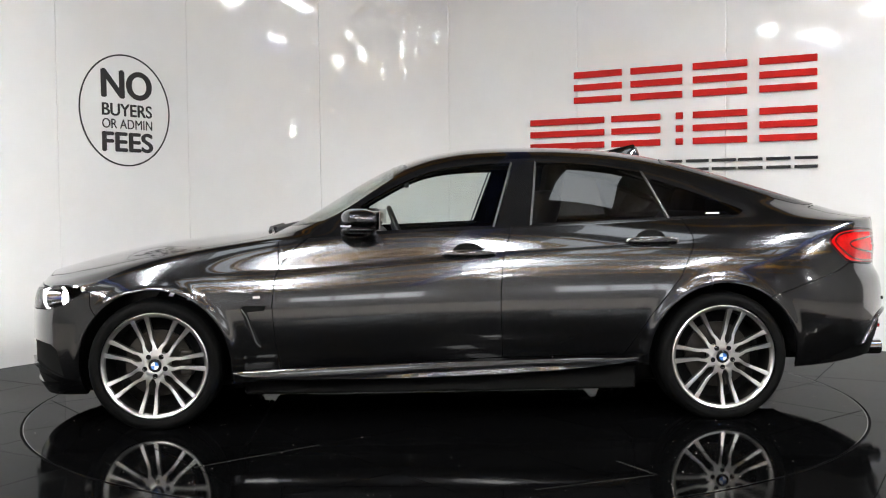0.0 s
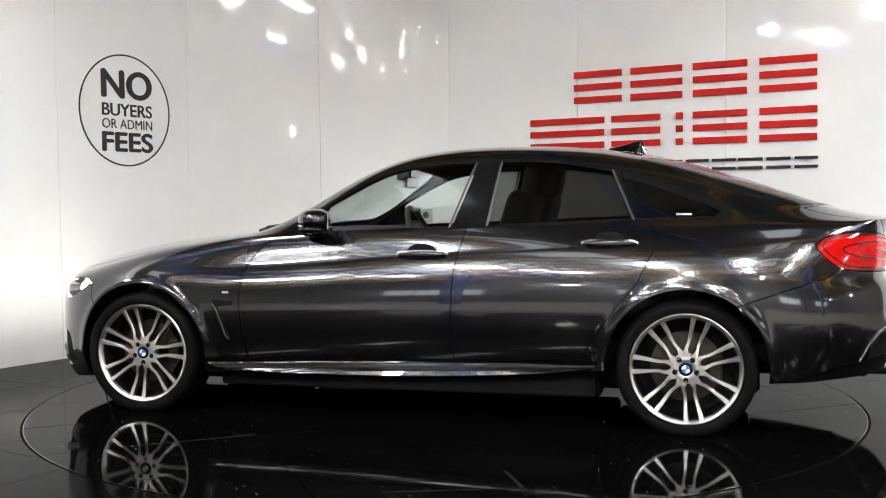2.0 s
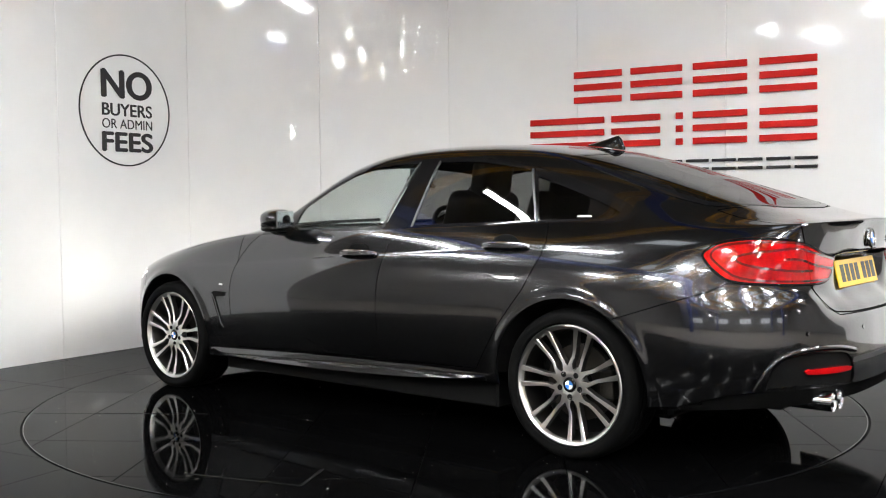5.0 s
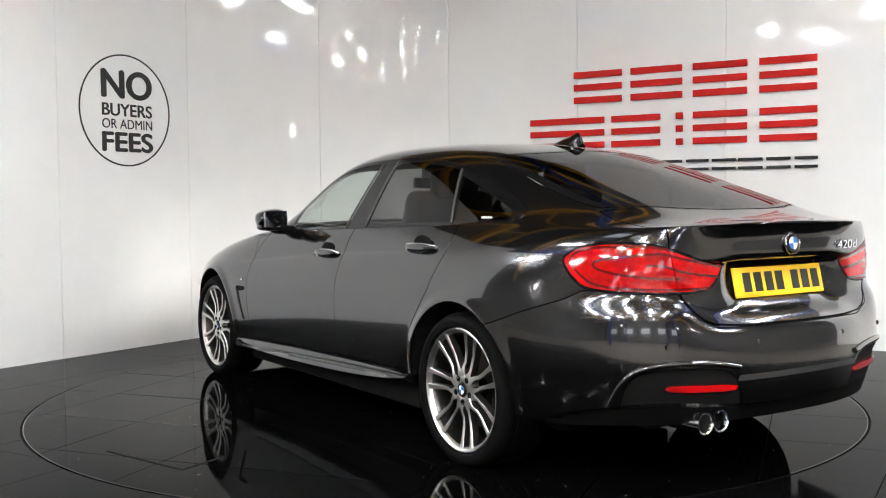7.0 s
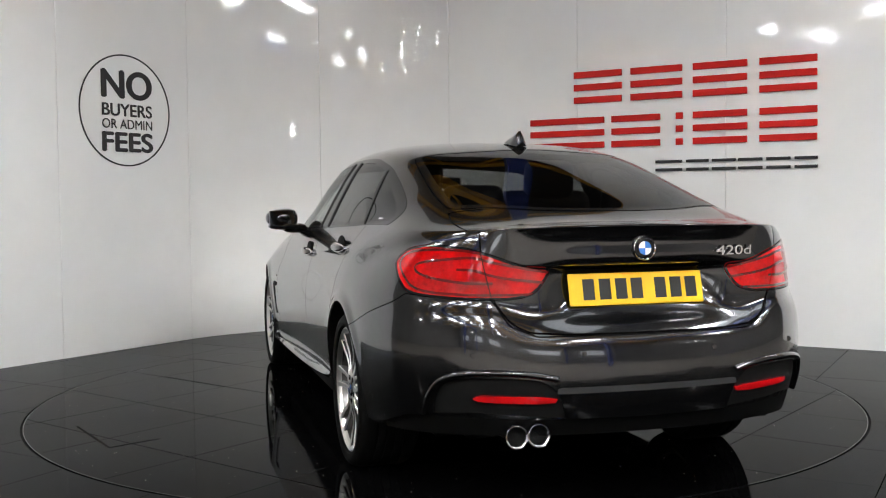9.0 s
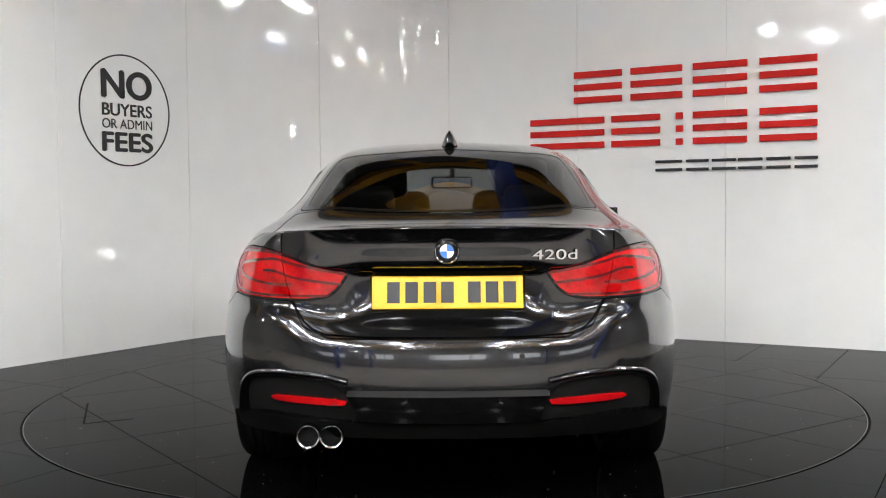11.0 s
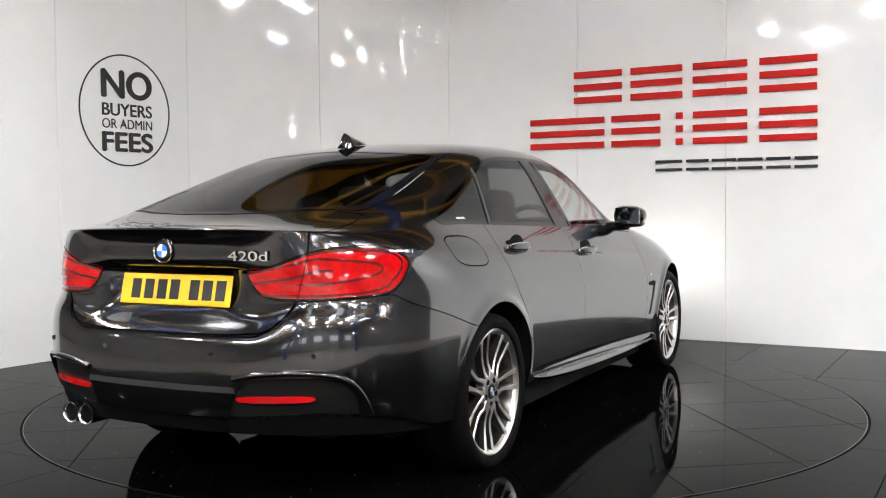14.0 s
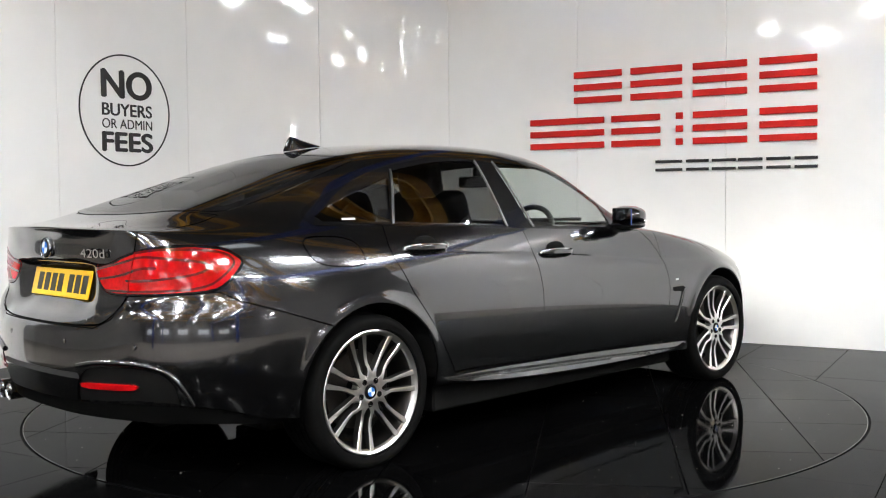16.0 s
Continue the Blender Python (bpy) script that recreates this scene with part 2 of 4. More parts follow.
table = part("turntable", lathe([(0, -0.010), (RIM - 0.001, -0.010), (RIM - 0.001, -0.05), (0, -0.05)], 160, Matrix.Rotation(radians(90), 4, "X") @ Matrix.Rotation(0, 4, "Y")), JOINT)
tagged(table, "round tiled turntable set flush in the floor", "turntable")
part("joint_bed", block(-4.6, 4.6, -4.8, 4.0, -0.0122, -0.0115), JOINT, floor)


def behind_wall(p):
    na, nb = Vector((-DIR_A.y, DIR_A.x)), Vector((-DIR_B.y, DIR_B.x))
    return (p - WALL_A).dot(na) > 0.4 or (p - WALL_B).dot(nb) > 0.4 or abs(p.x) > 4.3 or p.y < -4.4 or p.y > 3.6


# hatch with wider joints in the turntable
def gap_bar(p, q, w):
    p, q = Vector(p), Vector(q)
    d = (q - p).normalized()
    n = Vector((-d.y, d.x)) * w / 2
    o = Vector((CAR_X, CAR_Y))
    bm = bmesh.new()
    ring = [v + o for v in (p - n, q - n, q + n, p + n)]
    up = [bm.verts.new((v.x, v.y, 0.0009)) for v in ring]
    low = [bm.verts.new((v.x, v.y, -0.008)) for v in ring]
    bm.faces.new(up)
    for k in range(4):
        bm.faces.new((up[k], low[k], low[(k + 1) % 4], up[(k + 1) % 4]))
    return part("hatch_gap", bm, JOINT, table)


gap_bar((1.07, 1.60), (0.58, 1.25), 0.012)
gap_bar((-0.30, 2.03), (-0.81, 1.86), 0.010)
gap_bar((-0.81, 1.86), (-0.70, 1.64), 0.014)
# dark ring gap and metal edge round the turntable
ring = part("edge_ring", lathe([(RIM - 0.008, -0.010), (RIM - 0.008, 0.0002), (RIM - 0.004, 0.0002), (RIM - 0.004, -0.010)], 200, Matrix.Rotation(radians(90), 4, "X")), SATIN_GREY, table, "thin metal edge")
ring.data.materials[0] = GLOSS_BLACK

# ---- signs ----
ON_B = Matrix(((DIR_B.x, -DIR_B.y, 0, WALL_B.x), (DIR_B.y, DIR_B.x, 0, WALL_B.y), (0, 0, 1, 0), (0, 0, 0, 1)))
START_A = Vector((-3.02, 1.01))
ON_A = Matrix(((DIR_A.x, -DIR_A.y, 0, START_A.x), (DIR_A.y, DIR_A.x, 0, START_A.y), (0, 0, 1, 0), (0, 0, 0, 1)))


def bars(name, spans, z0, z1, rows, fill, material, label):
    """A line of writing as plain bars: one cell for each character, in horizontal strokes."""
    sign = new(name)
    sign.matrix_world = ON_B @ Matrix.Translation((spans[0][0], 0, z0))
    tagged(sign, label, "sign")
    for a, b in spans:
        for r in range(rows):
            step = (z1 - z0) / (rows - 1 + fill)
            lo = r * step
            part("bar", block(a - spans[0][0], b - spans[0][0], -0.022, -0.001, lo, lo + step * fill, 0.002, 1), material, sign)
    return sign


bars("wall_sign", ((1.197, 1.608), (1.684, 2.103), (2.188, 2.602), (2.694, 3.107)), 1.906, 2.165, 3, 0.50, SIGN_RED, "upper row of red raised bars on the white wall")
bars("wall_sign", ((.801, 1.458), (1.522, 1.927), (2.054, 2.109), (2.189, 2.604), (2.696, 3.110)), 1.537, 1.790, 3, 0.50, SIGN_RED, "lower row of red raised bars on the white wall")
bars("wall_sign", ((1.890, 2.104), (2.136, 2.313), (2.338, 2.521), (2.538, 2.719), (2.748, 2.924), (2.952, 3.116)), 1.332, 1.419, 2, 0.34, SIGN_BLACK, "row of small black raised bars under red sign")

notice = new("round_notice")
notice.matrix_world = ON_A @ Matrix.Translation((1.105, -0.001, 1.822))
tagged(notice, "black outlined round notice lettered on the white wall", "sign")
part("ring", lathe([(.424, 0), (.424, -.003), (.412, -.003), (.412, 0), (.424, 0)], 128), SIGN_BLACK, notice)
FACE = Matrix.Rotation(radians(90), 4, "X")
for text, z, w, hh, bold in (("NO", .195, .455, .205, .011), ("BUYERS", .002, .462, .092, .003), ("OR ADMIN", -.104, .468, .072, 0), ("FEES", -.240, .462, .142, .008)):
    ob = words("lettering", text, 0.2, SIGN_BLACK, Matrix.Translation((0.012, -0.002, z)) @ FACE, notice, 0.0015, (w, hh))
    if bold:
        for dx, dz in ((bold, 0), (-bold, 0), (0, bold * .6), (0, -bold * .6)):
            o = ob.copy()
            scene.collection.objects.link(o)
            o.matrix_local = Matrix.Translation((0.012 + dx, -0.002 - 0.0002 * (1 + (dz > 0)), z + dz)) @ FACE

# ---- hall behind the camera ----
HX, HY0, HY1, HZ = 10.5, -15.0, 6.5, 6.0
for name, b in (("wall_south", (-HX, HX, HY0 - .2, HY0, 0, HZ)), ("wall_back", (-HX, HX, HY1, HY1 + .2, 0, HZ)),
                ("wall_west", (-HX - .2, -HX, HY0, HY1, 0, HZ)), ("wall_east", (HX, HX + .2, HY0, HY1, 0, HZ))):
    tagged(part(name, block(*b), HALL_WALL), "plain grey hall wall", "wall", kind="structure")
tagged(part("ceiling", block(-HX, HX, HY0, HY1, HZ, HZ + .1), HALL_ROOF), "dark profiled hall roof", "ceiling", kind="structure")


def truss(y):
    """A yellow roof truss across the hall."""
    t = new("roof_truss")
    t.location = (0, y, 0)
    tagged(t, "yellow painted steel roof truss", "beam", "trusses under the roof")
    part("bottom_chord", block(-HX, HX, -.09, .09, 3.95, 4.13), BEAM_YELLOW, t)
    part("top_chord", block(-HX, HX, -.09, .09, 5.02, 5.20), BEAM_YELLOW, t)
    for k in range(-7, 7):
        m = Matrix.Translation((k * 1.45 + .72, 0, 4.575)) @ Matrix.Rotation(radians(32 if k % 2 else -32), 4, "Y")
        part("diagonal", block(-.05, .05, -.04, .04, -.56, .56, 0, 1, m), BEAM_YELLOW, t)
    return t


for y in (4.6, 1.9, -0.6, -5.2, -8.4, -11.6):
    truss(y)
for x in (-4.2, 0.7, 5.2):
    b = part("roof_beam", block(x - .12, x + .12, HY0, HY1, 3.70, 3.94), BEAM_BLUE)
    tagged(b, "blue painted steel beam under the roof", "beam", "blue beams under the roof")
for x, y in ((-4.2, -8.7), (5.2, -8.7), (-4.2, -14.0), (5.2, -14.0)):
    tagged(part("column", block(x - .1, x + .1, y - .1, y + .1, -.0125, 3.70), BEAM_BLUE), "blue painted steel column", "column", "blue columns")


def tube_light(x, y, z, half=.15):
    """A long batten light with a flat diffuser, hung from the roof."""
    o = new("tube_light")
    o.matrix_world = pose(x, y, z, 0, 0, 90)
    tagged(o, "long white batten light hung from the roof, out of view", "ceiling light", "batten lights")
    part("housing", block(-.78, .78, -half - .02, half + .02, .012, .08, .01, 1), FITTING, o)
    part("diffuser", block(-.73, .73, -half, half, 0, .010), TUBE, o)
    part("hanger", block(-.01, .01, -.01, .01, .08, HZ - z), FITTING, o)
    return o


for k in range(6):
    tube_light(-6.0 + 2.4 * k, -7.2, 4.45)
    tube_light(-6.0 + 2.4 * k, -9.6, 4.45)
# extra unseen battens, added to brighten the display wall and the car's flanks
for x, y in ((4.2, -3.0), (-6.4, -0.8), (5.6, -0.8), (-7.4, -5.0), (7.4, -5.0), (-2.0, -12.8), (2.0, -12.8)):
    tube_light(x, y, 4.45)


# one more added to lift the left wall, narrow to keep its streak thin
tube_light(-3.2, -1.9, 4.45, .08)



def rooflight(x, y):
    """A translucent panel in the roof, lit by the daylight above it."""
    o = part("rooflight", block(x - .5, x + .5, y - 1.1, y + 1.1, HZ - .03, HZ - .004), ROOFLIGHT)
    tagged(o, "translucent daylight panel set in the roof", "rooflight", "rooflights in the roof")


for x in (-6.4, -2.4, 2.4, 6.4):
    for y in (-3.2, -6.8, -10.3):
        rooflight(x, y)


def flood(x, y, z, aim):
    """A round floodlight on an arm from the nearest hall wall."""
    o = new("floodlight")
    o.matrix_world = look((x, y, z), aim)
    tagged(o, "round white floodlight on an arm from the hall wall", "floodlight", "floodlights")
    part("housing", lathe([(0, .10), (.10, .10), (.16, 0), (.17, -.02), (.15, -.02)], 32, Matrix.Rotation(radians(90), 4, "X")), FITTING, o)
    part("lamp", lathe([(0, .012), (.14, .012), (.14, 0.0), (0, 0)], 32, Matrix.Rotation(radians(-90), 4, "X")), FLOOD, o)
    end = Vector((math.copysign(HX + .02, x), y, z)) if HX - abs(x) < y - HY0 else Vector((x, HY0 - .02, z))
    back = Vector((x, y, z)) + (Vector((x, y, z)) - Vector(aim)).normalized() * .06
    inv = o.matrix_world.inverted()
    part("arm", tube_path([inv @ back, inv @ end], .02, 8), FITTING, o)
    return o


for x, y, z in ((9.9, -8.72, 2.94), (9.4, -14.3, 2.83), (-5.48, -14.3, 3.06), (-9.9, -2.9, 3.55), (9.9, 4.2, 2.2)):
    flood(x, y, z, (0, 0, 1.5))
for k in range(5):
    x = -8.0 + 4.0 * k
    lit = new("hall_window")
    lit.location = (x, HY0, 1.75)
    tagged(lit, "bright daylit window in the hall's far wall", "window", "windows in the far wall")
    part("window_frame", block(-1.0, 1.0, -.05, .03, -.55, .55, .01, 1), FITTING, lit)
    for dx in (-.66, 0, .66):
        part("pane", block(dx - .29, dx + .29, .032, .04, -.48, .48), WINDOW_GLOW, lit)
# ---- car: smooth surface tools ----
def curve(pairs, q, soft=0.05):
    """A smooth curve through a coarse table of (x, value), read at q."""
    k = np.array(sorted(pairs), float)
    g = np.linspace(k[0, 0], k[-1, 0], 1600)
    v = np.interp(g, k[:, 0], k[:, 1])
    n = max(1, int(3 * soft / (g[1] - g[0])))
    w = np.exp(-0.5 * (np.arange(-n, n + 1) * (g[1] - g[0]) / soft) ** 2)
    lead = 2 * v[0] - v[n:0:-1] if n < len(v) else np.full(n, v[0])
    tail = 2 * v[-1] - v[-2:-n - 2:-1]
    v = np.convolve(np.concatenate([lead, v, tail]), w / w.sum(), "valid")
    return np.interp(q, g, v)


def spline(points, per):
    """Catmull-Rom through rows of control points, shape (levels, columns, 2 or 3), per samples between levels."""
    p = np.asarray(points, float)
    p = np.concatenate([2 * p[:1] - p[1:2], p, 2 * p[-1:] - p[-2:-1]])
    out = []
    for i in range(1, len(p) - 2):
        for t in np.arange(per) / per:
            out.append(0.5 * (2 * p[i] + (p[i + 1] - p[i - 1]) * t + (2 * p[i - 1] - 5 * p[i] + 4 * p[i + 1] - p[i + 2]) * t * t
                              + (3 * p[i] - p[i - 1] - 3 * p[i + 1] + p[i + 2]) * t ** 3))
    out.append(p[-2])
    return np.array(out)


def rounded(poly, times=2):
    p = np.array(poly, float)
    for _ in range(times):
        q = np.roll(p, -1, 0)
        p = np.stack([0.8 * p + 0.2 * q, 0.2 * p + 0.8 * q], 1).reshape(-1, 2)
    return p


def inside_of(poly, a, b):
    """Signed distance to a polygon in the plane (a, b): negative inside."""
    best = np.full(a.shape, 9.0)
    odd = np.zeros(a.shape, bool)
    for (x0, y0), (x1, y1) in zip(poly, np.roll(poly, -1, 0)):
        dx, dy = x1 - x0, y1 - y0
        t = np.clip(((a - x0) * dx + (b - y0) * dy) / (dx * dx + dy * dy + 1e-12), 0, 1)
        best = np.minimum(best, np.hypot(a - x0 - t * dx, b - y0 - t * dy))
        if y0 != y1:
            odd ^= ((y0 > b) != (y1 > b)) & (a < x0 + (b - y0) / (y1 - y0) * dx)
    return np.where(odd, -best, best)


def side_of(a, b, x0, y0, x1, y1):
    """Signed distance to a line; negative to the left of the way from the first point to the second."""
    n = math.hypot(x1 - x0, y1 - y0)
    return ((a - x0) * (y1 - y0) - (b - y0) * (x1 - x0)) / n


class Sheet:
    """Triangles with values at each corner: x y z, normal x y z, way round the car, height over the belt."""

    def __init__(self, val, tri):
        self.val, self.tri = val, tri

    def col(self, *names):
        return [self.val[:, "xyzijksh".index(n)] for n in names]

    def cut(self, phi):
        """The part with phi < 0 and the part with phi > 0."""
        neg = (phi < 0)[self.tri]
        count = neg.sum(1)
        keep_in, keep_out = [self.tri[count == 3]], [self.tri[count == 0]]
        val, size, extra = self.val, len(self.val), []
        for lone, low, high in ((1, keep_in, keep_out), (2, keep_out, keep_in)):
            t, s = self.tri[count == lone], neg[count == lone]
            if not len(t):
                continue
            first = np.argmax(s if lone == 1 else ~s, 1)
            r = np.arange(len(t))
            a, b, c = (t[r, (first + j) % 3] for j in range(3))
            new_points = []
            for e in (b, c):
                f = phi[a] / (phi[a] - phi[e])
                new_points.append(val[a] + (val[e] - val[a]) * f[:, None])
            p = size + np.arange(len(t))
            q = p + len(t)
            size += 2 * len(t)
            extra += new_points
            low.append(np.stack([a, p, q], 1))
            high.append(np.stack([p, b, c], 1))
            high.append(np.stack([p, c, q], 1))
        val = np.concatenate([val] + extra)
        return Sheet(val, np.concatenate(keep_in)), Sheet(val, np.concatenate(keep_out))

    def gap(self, phi, g=0.0022):
        a, _ = self.cut(phi + g)
        _, b = self.cut(phi - g)
        return a, b

    def mirrored(self):
        v = self.val.copy()
        v[:, 1] *= -1
        v[:, 4] *= -1
        return Sheet(v, self.tri[:, ::-1])

    def finer(self):
        """Each triangle in four, for narrow cuts."""
        e = np.sort(np.concatenate([self.tri[:, [0, 1]], self.tri[:, [1, 2]], self.tri[:, [2, 0]]]), 1)
        code, back = np.unique(e[:, 0] * len(self.val) + e[:, 1], return_inverse=True)
        mid = (self.val[code // len(self.val)] + self.val[code % len(self.val)]) / 2
        k = len(self.tri)
        back = back.ravel() + len(self.val)
        p, q, r = back[:k], back[k:2 * k], back[2 * k:]
        a, b, c = self.tri.T
        return Sheet(np.concatenate([self.val, mid]), np.concatenate([np.stack(t, 1) for t in ((a, p, r), (p, b, q), (r, q, c), (p, q, r))]))

    def moved(self, d):
        v = self.val.copy()
        v[:, :3] += v[:, 3:6] * d
        return Sheet(v, self.tri)

    def joined(self, other):
        return Sheet(np.concatenate([self.val, other.val]), np.concatenate([self.tri, other.tri + len(self.val)]))

    def both(self):
        return self.joined(self.mirrored())


def sheet_of(grid, s, h):
    """A Sheet from a grid of points (rows, columns, 3) with normals."""
    dv, du = np.gradient(grid, axis=0), np.gradient(grid, axis=1)
    n = np.cross(dv, du)
    n /= np.linalg.norm(n, axis=2)[..., None] + 1e-9
    val = np.concatenate([grid, n, s[..., None], h[..., None]], 2).reshape(-1, 8)
    r, c = grid.shape[:2]
    i = np.arange(r * c).reshape(r, c)
    a, b, d, e = (k.ravel() for k in (i[:-1, :-1], i[:-1, 1:], i[1:, 1:], i[1:, :-1]))
    return Sheet(val, np.concatenate([np.stack([a, d, b], 1), np.stack([a, e, d], 1)]))


def panel(name, sheet, material, parent, label="", depth=0.008):
    """One panel of the car as a mesh with turned-in edges."""
    key = np.round(sheet.val[:, :3] / 2e-5).astype(np.int64)
    used = np.unique(sheet.tri)
    _, first, back = np.unique(key[used], axis=0, return_index=True, return_inverse=True)
    remap = np.zeros(len(sheet.val), int)
    remap[used] = back.ravel()
    val = sheet.val[used][first]
    tri = remap[sheet.tri]
    tri = tri[(tri[:, 0] != tri[:, 1]) & (tri[:, 1] != tri[:, 2]) & (tri[:, 0] != tri[:, 2])]
    pos, nor = val[:, :3].copy(), val[:, 3:6].copy()
    nor /= np.linalg.norm(nor, axis=1)[:, None] + 1e-9
    faces = tri.tolist()
    if depth:
        e = np.concatenate([tri[:, [0, 1]], tri[:, [1, 2]], tri[:, [2, 0]]])
        code = np.minimum(e[:, 0], e[:, 1]) * len(pos) + np.maximum(e[:, 0], e[:, 1])
        _, where, times = np.unique(code, return_index=True, return_counts=True)
        rim = e[where[times == 1]]
        rim = rim[np.abs(pos[rim]).sum(1)[:, 1] > 1e-4]
        if len(rim):
            a, b = pos[rim[:, 0]], pos[rim[:, 1]]
            out = np.cross(b - a, nor[rim[:, 0]])
            out /= np.linalg.norm(out, axis=1)[:, None] + 1e-9
            base, k = len(pos), len(rim)
            pos = np.concatenate([pos, a, b, b - nor[rim[:, 1]] * depth, a - nor[rim[:, 0]] * depth])
            nor = np.concatenate([nor] + [out] * 4)
            r = base + np.arange(k)
            faces += np.stack([r + k, r, r + 3 * k, r + 2 * k], 1).tolist()
    me = bpy.data.meshes.new(name)
    me.from_pydata(pos.tolist(), [], faces)
    me.materials.append(material)
    me.polygons.foreach_set("use_smooth", [True] * len(me.polygons))
    me.normals_split_custom_set_from_vertices(nor.tolist())
    ob = new(name, me)
    ob.parent = parent
    if label:
        tagged(ob, label)
    return ob


# ---- car: body surface, left half ----

HUB_X, HUB_Z, ARCH = 1.405, 0.313, 0.374

PLAN = spline(np.array([(-2.44, 0), (-2.434, .2), (-2.405, .4), (-2.335, .62), (-2.215, .772), (-2.05, .855), (-1.85, .894), (-1.6, .909),
                        (-1.405, .912), (-1.1, .900), (-.6, .887), (0, .885), (.5, .890), (.9, .901), (1.2, .906), (1.405, .904),
                        (1.62, .888), (1.82, .84), (1.97, .745), (2.08, .60), (2.15, .40), (2.185, .2), (2.195, 0)])[:, None, :], 40)[:, 0]
_way = np.concatenate([[0], np.cumsum(np.hypot(*np.diff(PLAN, axis=0).T))])
COLS = 560
WAY = np.linspace(0, _way[-1], COLS)
PLAN = np.stack([np.interp(WAY, _way, PLAN[:, 0]), np.interp(WAY, _way, PLAN[:, 1])], 1)
_t = np.gradient(PLAN, axis=0)
OUT = np.stack([-_t[:, 1], _t[:, 0]], 1)
OUT /= np.linalg.norm(OUT, axis=1)[:, None]


def at_x(x):
    """Way round the car to the side at x."""
    i = np.arange(COLS)[PLAN[:, 1] > 0.4]
    return float(np.interp(x, PLAN[i, 0], WAY[i]))


def at_tail(y):
    return float(np.interp(y, PLAN[:COLS // 4, 1], WAY[:COLS // 4]))


def at_nose(y):
    return float(np.interp(-y, -PLAN[3 * COLS // 4:, 1], WAY[3 * COLS // 4:]))


# upright profiles: height and inset from the plan line, from the belt down to the sill
PROFILES = (
    (at_tail(0), (1.006, 0.986, .950, .878, .854, .775, .705, .650, .585, .42, .285), (.046, .057, .068, .074, .146, .138, .098, .034, .004, .0, .035)),
    (at_tail(.27), (1.006, .986, .950, .878, .854, .775, .705, .650, .585, .42, .285), (.041, .052, .063, .069, .140, .132, .092, .032, .004, .001, .035)),
    (at_tail(.345), (1.006, .986, .948, .878, .854, .775, .705, .650, .585, .42, .285), (.038, .049, .058, .064, .076, .080, .074, .030, .004, .002, .038)),
    (at_tail(.42), (1.005, .985, .946, .880, .856, .778, .708, .652, .588, .42, .285), (.038, .047, .054, .058, .062, .064, .060, .030, .004, .003, .04)),
    (at_tail(.60), (1.000, .975, .94, .91, .88, .82, .755, .70, .60, .44, .285), (.06, .052, .046, .043, .04, .038, .044, .014, 0, .004, .05)),
    (at_x(-2.12), (.985, .962, .935, .91, .88, .82, .755, .68, .58, .43, .275), (.135, .105, .085, .073, .064, .05, .044, .010, 0, .004, .05)),
    (at_x(-1.80), (1.006, .972, .932, .910, .89, .82, .73, .62, .50, .38, .24), (.16, .122, .090, .078, .066, .036, .010, .0, .003, .012, .035)),
    (at_x(-1.40), (1.008, .968, .922, .900, .88, .81, .70, .58, .46, .36, .27), (.185, .132, .085, .072, .06, .026, .004, 0, .008, .022, .045)),
    (at_x(-.80), (.985, .945, .892, .872, .852, .77, .66, .53, .42, .34, .28), (.115, .085, .062, .055, .045, .018, .002, .002, .012, .028, .045)),
    (at_x(0), (.955, .910, .852, .832, .812, .735, .62, .50, .40, .33, .27), (.078, .063, .052, .047, .038, .013, 0, .003, .014, .028, .045)),
    (at_x(.85), (.925, .88, .79, .763, .742, .68, .60, .48, .38, .31, .25), (.095, .073, .052, .044, .034, .010, 0, .002, .012, .025, .045)),
    (at_x(1.40), (.842, .808, .772, .75, .732, .69, .60, .48, .38, .31, .22), (.125, .083, .048, .032, .022, .008, 0, 0, .006, .018, .04)),
    (at_x(1.80), (.742, .716, .69, .665, .64, .60, .52, .42, .32, .24, .16), (.11, .07, .045, .03, .02, .008, 0, 0, .0, .01, .05)),
    (at_nose(.60), (.690, .672, .65, .62, .60, .56, .50, .40, .30, .21, .135), (.06, .035, .02, .012, .01, .005, 0, .0, .0, .01, .06)),
    (at_nose(0), (.715, .69, .66, .62, .60, .56, .50, .40, .30, .21, .135), (.06, .03, .015, .01, .008, .005, 0, .0, .0, .01, .06)),
)
_lev = []
for k in range(11):
    near = np.clip((WAY - 0.5) / 0.4, 0, 1)
    z, d = ((1 - near) * curve([(p[0], p[j][k]) for p in PROFILES], WAY, 0.022) + near * curve([(p[0], p[j][k]) for p in PROFILES], WAY, 0.07) for j in (1, 2))
    _lev.append(np.concatenate([PLAN - OUT * d[:, None], z[:, None]], 1))
BELT = _lev[0].copy()
BELT[[0, -1], 1] = 0
_lev[0] = BELT
band_grid = spline(np.array(_lev), 7)
band_grid[:, [0, -1], 1] = 0
